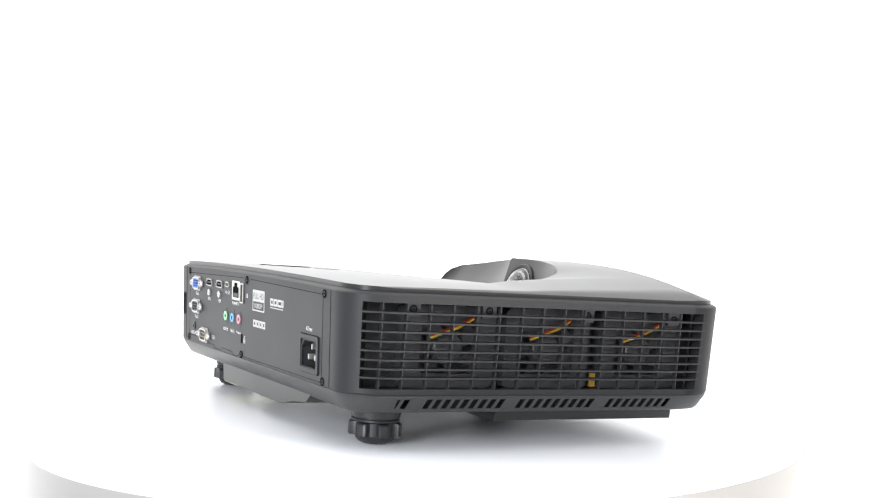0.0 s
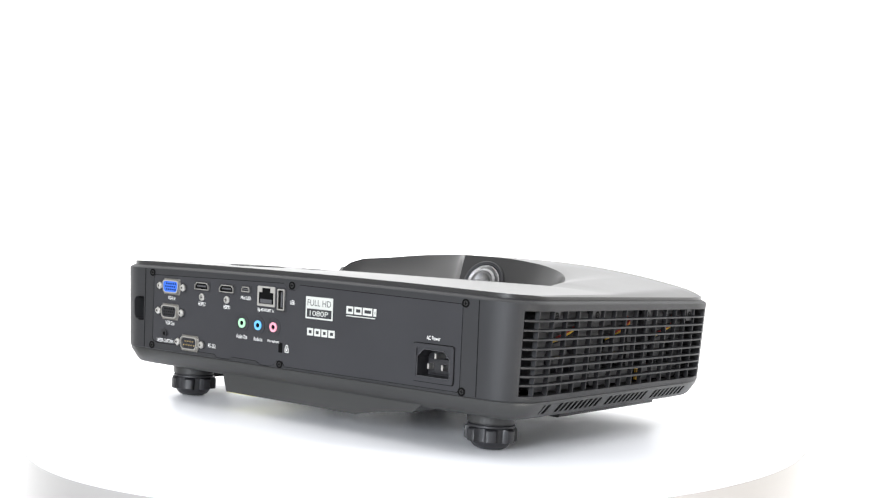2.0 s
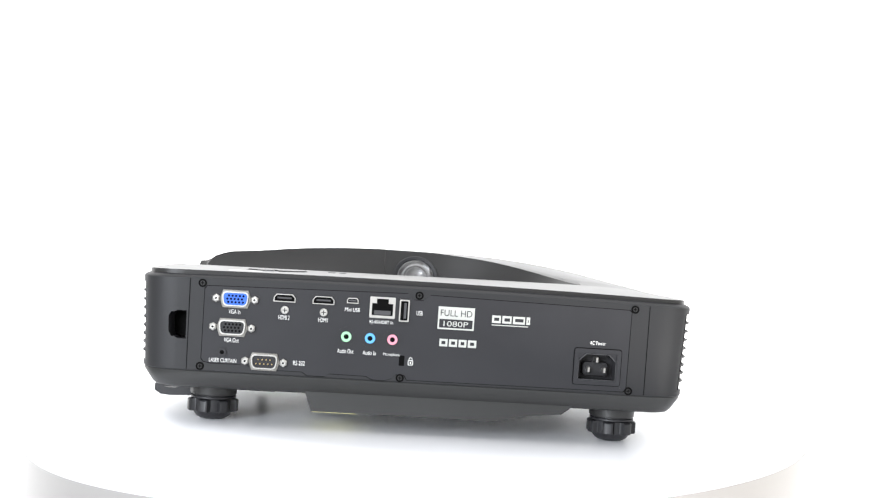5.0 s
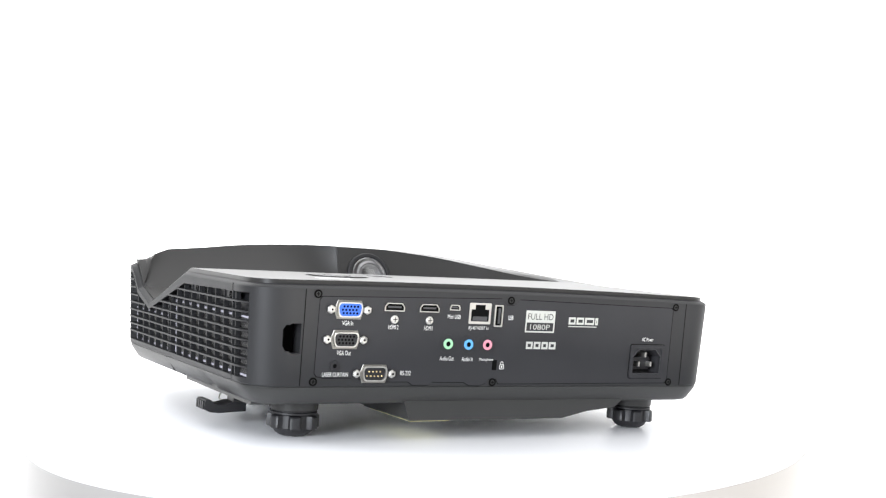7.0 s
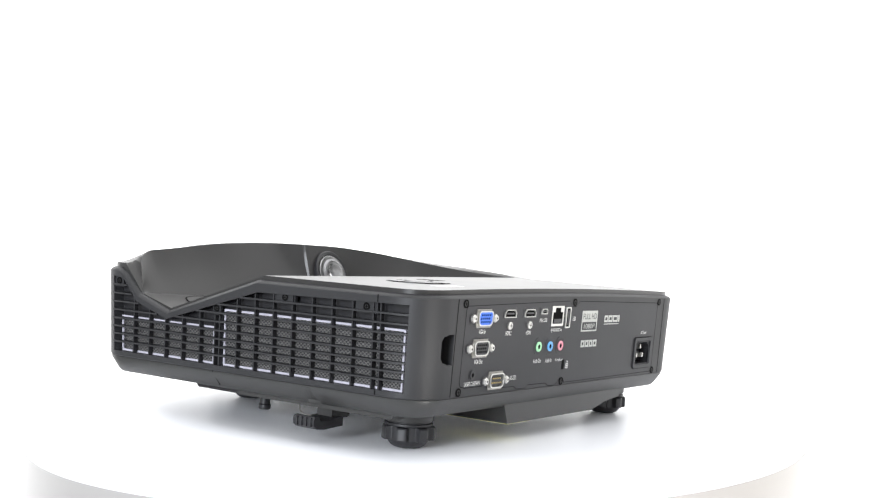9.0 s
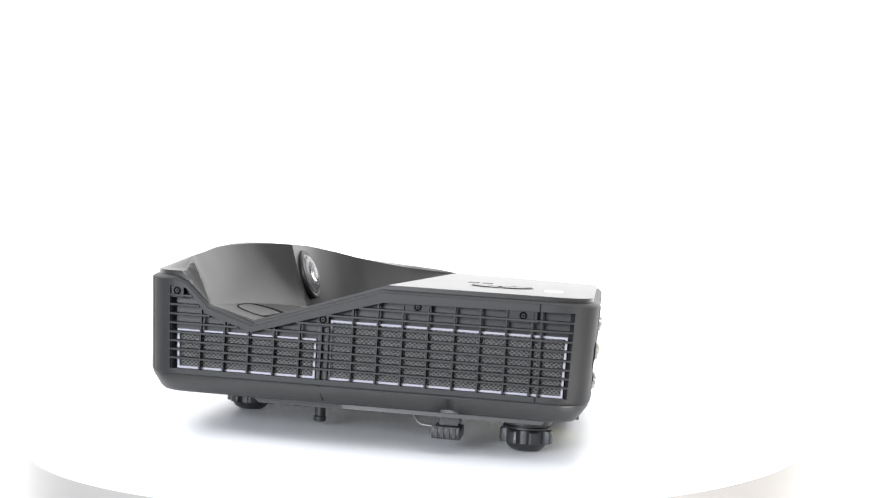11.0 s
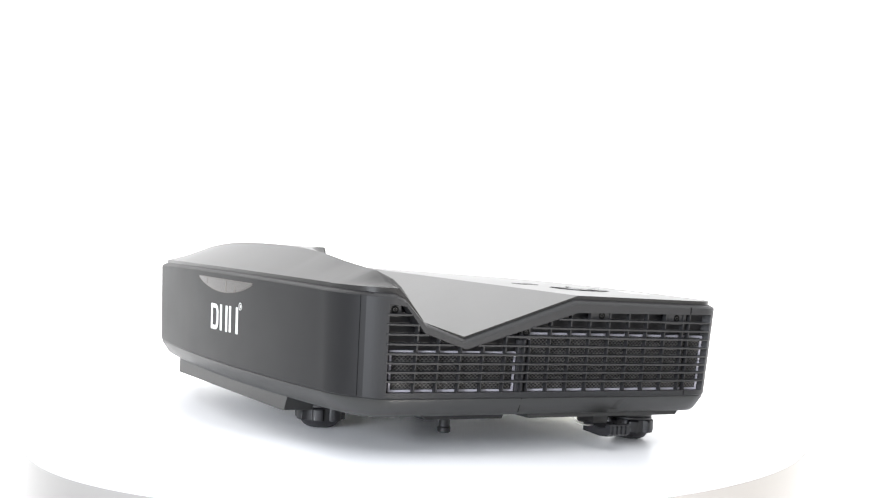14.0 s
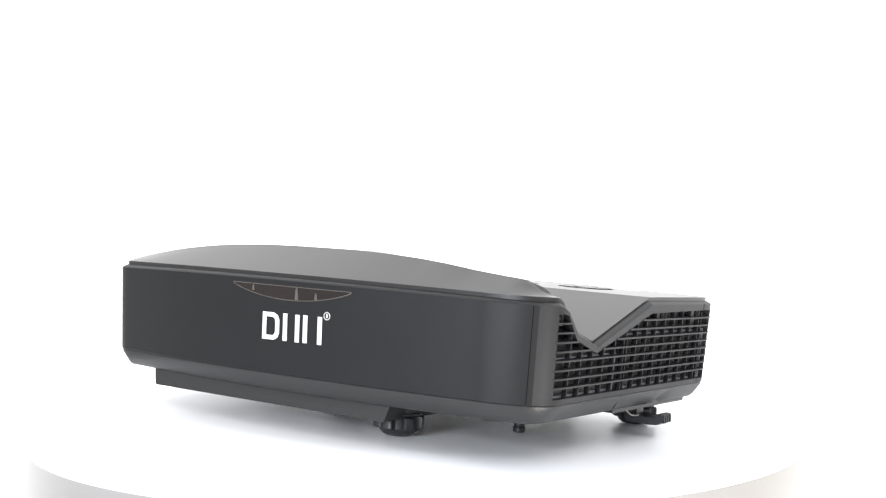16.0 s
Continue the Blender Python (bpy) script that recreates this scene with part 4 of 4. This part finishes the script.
def build_front(device):
    # smoked sensor window, a shallow crescent
    n = 28
    xs = np.linspace(-57, 43, n)

    def low(x):
        t = (x + 7) / 50
        return 94.6 - 8.2 * (1 - t * t) ** 0.9 if abs(t) < 1 else 94.6
    for name, mat, grow, w0, w1, lab in (("sensor_window", AMBER, 0.0, -0.5, 0.35, "smoked brown crescent sensor window"), ("window_edge", EDGELINE, 0.5, -0.5, 0.15, "")):
        bm = bmesh.new()
        tops = [(float(x) * (1 + grow / 50), 94.9 + grow) for x in xs]
        lows = [(float(x) * (1 + grow / 50), low(float(x)) - grow) for x in xs]
        for k in range(n - 1):
            for w in (w0, w1):
                bm.faces.new([bm.verts.new(on_front(*p, w)) for p in (tops[k], tops[k + 1], lows[k + 1], lows[k])])
        for line in (tops, lows):
            for a, b in zip(line, line[1:]):
                bm.faces.new([bm.verts.new(on_front(*p, w)) for p, w in ((a, w0), (b, w0), (b, w1), (a, w1))])
        part(name, bm, mat, device, lab)
    for x, w, z0, z1 in ((24.5, 2.2, 90.6, 94.6), (-13.5, 3.2, 86.9, 94.6), (-29.5, 2.4, 88.0, 92.2)):
        bm = bmesh.new()
        prism(bm, [(x - w / 2, z0), (x + w / 2, z0), (x + w * 0.2, z1), (x - w * 0.2, z1)], 0.3, 0.45, on_front)
        part("window_rib", bm, EDGELINE, device, "pale upright rib in the window")
    # brand mark as plain white shapes
    bm = bmesh.new()

    def block(pts):
        prism(bm, [(a, 58.8 + (b - 58.8) * 1.07) for a, b in pts], 0.02, 0.15, on_front)
    tube(bm, [(15.4, 58.8), (5.4, 58.8), (2.0, 60.4), (0.6, 63.6), (0.6, 72.2), (2.0, 75.4), (5.4, 77.0), (15.4, 77.0)],
         [(12.0, 61.8), (6.4, 61.8), (4.9, 62.6), (4.1, 64.4), (4.1, 71.4), (4.9, 73.2), (6.4, 74.0), (12.0, 74.0)], 0.02, 0.15, on_front)
    for a in (-2.6, -13.0):
        block([(a, 59.0), (a - 3.6, 59.0), (a - 3.6, 76.0), (a, 76.0)])
    for a in (-19.6, -31.6):
        block([(a, 59.2), (a - 3.6, 59.2), (a - 3.6, 76.2), (a, 76.2)])
    part("logo_mark", bm, WHITE, device, "white logo shapes on the front")
    bm = bmesh.new()
    tube(bm, circle(-38.9, 78.4, 2.6, 24), circle(-38.9, 78.4, 2.15, 24), 0.02, 0.15, on_front)
    prism(bm, [(-38.3, 77.2), (-39.6, 77.2), (-39.6, 79.6), (-38.3, 79.6)], 0.02, 0.15, on_front)
    part("trade_mark", bm, WHITE, device)


def deck_z(x, y):
    yb, yd = -133.0, deck_line(x)
    t = (y - yb) / (yd - yb)
    zb, zd = 101.7 + crown(x), 102 + 3.0 * min(1, (x + 186) / 309)
    return zb + (zd - zb) * t + 0.3 * math.sin(math.pi * t) * (1 - (x / 190) ** 2)


def build_keypad(device):
    cx, cy = -106.0, -72.0

    def at(u, v, w):
        return Vector((cx + u, cy + v, deck_z(cx + u, cy + v) + w))
    bm = bmesh.new()
    tube(bm, circle(0, 0, 22, 48), circle(0, 0, 21, 48), -1, 0.12, at)
    pad = part("keypad", bm, BLACK, device, "round keypad with arc shaped keys on the deck")
    for k in range(4):
        bm = bmesh.new()
        a0, a1 = radians(90 * k + 6), radians(90 * k + 84)
        arc = [(20.4 * math.cos(a0 + (a1 - a0) * i / 8), 20.4 * math.sin(a0 + (a1 - a0) * i / 8)) for i in range(9)]
        arc += [(10.0 * math.cos(a1 - (a1 - a0) * i / 8), 10.0 * math.sin(a1 - (a1 - a0) * i / 8)) for i in range(9)]
        prism(bm, arc, -0.5, 0.7, at)
        part("key", bm, COVER, pad)
        bm = bmesh.new()
        tube(bm, [(p[0] * 1.02, p[1] * 1.02) for p in arc], arc, -0.5, 0.2, at)
        part("key_gap", bm, GAPSHADE, pad)
    bm = bmesh.new()
    prism(bm, circle(0, 0, 8.2, 28), -0.5, 0.8, at)
    part("key", bm, COVER, pad)
    for u, v in ((38, 14), (38, 24), (46, 14), (46, 24)):
        bm = bmesh.new()
        prism(bm, rounded(u - 2.6, v - 3.6, u + 2.6, v + 3.6, 1.5, 3), -0.3, 0.25, at)
        part("indicator", bm, BLACK, pad)
    bm = bmesh.new()
    prism(bm, rounded(-30, -42, -8, -30, 1), -0.3, 0.12, at)
    part("rating_sticker", bm, WHITE, device, "small white sticker on the deck")


def build_lever(device):
    """Tilting latch under the left side, a ribbed hooked bar."""
    bm = bmesh.new()
    prof = [(-189, 14.6), (-188, 17.2), (-184.5, 17.2), (-182.5, 14.6), (-176, 13.8), (-170, 15.5), (-160, 15.5), (-160, 9.6), (-178, 8.6), (-185, 9.2), (-188.5, 11.4)]
    prism(bm, prof, 41, 58, lambda u, v, w: Vector((u, -w, v)))
    lever = part("latch", bm, BLACK, device, "black ribbed latch bar")
    for k in range(4):
        bm = bmesh.new()
        y = -44.0 - 3.7 * k
        box(bm, -189.6, -186, y - 1.0, y + 1.0, 11.0, 16.6)
        part("grip_rib", bm, BLACK, lever)
    bm = bmesh.new()
    wire(bm, spline([(-166, -26, 20), (-169, -30, 15.8), (-171, -37, 14.8), (-170, -43, 15)], 5), 0.55)
    part("latch_spring", bm, METAL, lever, "bright bent wire spring")
    bm = bmesh.new()
    box(bm, -168, -150, -55, -43, 14, 26, 1.0)
    part("latch_mount", bm, TUB, lever)


def build_device():
    device = new("video_projector")
    tagged(device, "charcoal grey ultra short throw projector standing on a white table", "projector")
    build_housing(device)
    build_tub(device)
    build_cover(device)
    build_lens(device)
    build_floor_slot(device)
    build_left_inside(device)
    build_right_inside(device)
    build_grille(device, True)
    build_grille(device, False)
    for x, y in ((-142.5, -97), (135, -97), (-64, 111)):
        build_foot(device, x, y)
    build_io(device)
    build_front(device)
    build_keypad(device)
    build_lever(device)
    return device


build_setting()
projector = build_device()


def motions():
    walk(projector, [(t, pose(0, 0, 0, 0, 0, a)) for t, a in TURN])


motions()
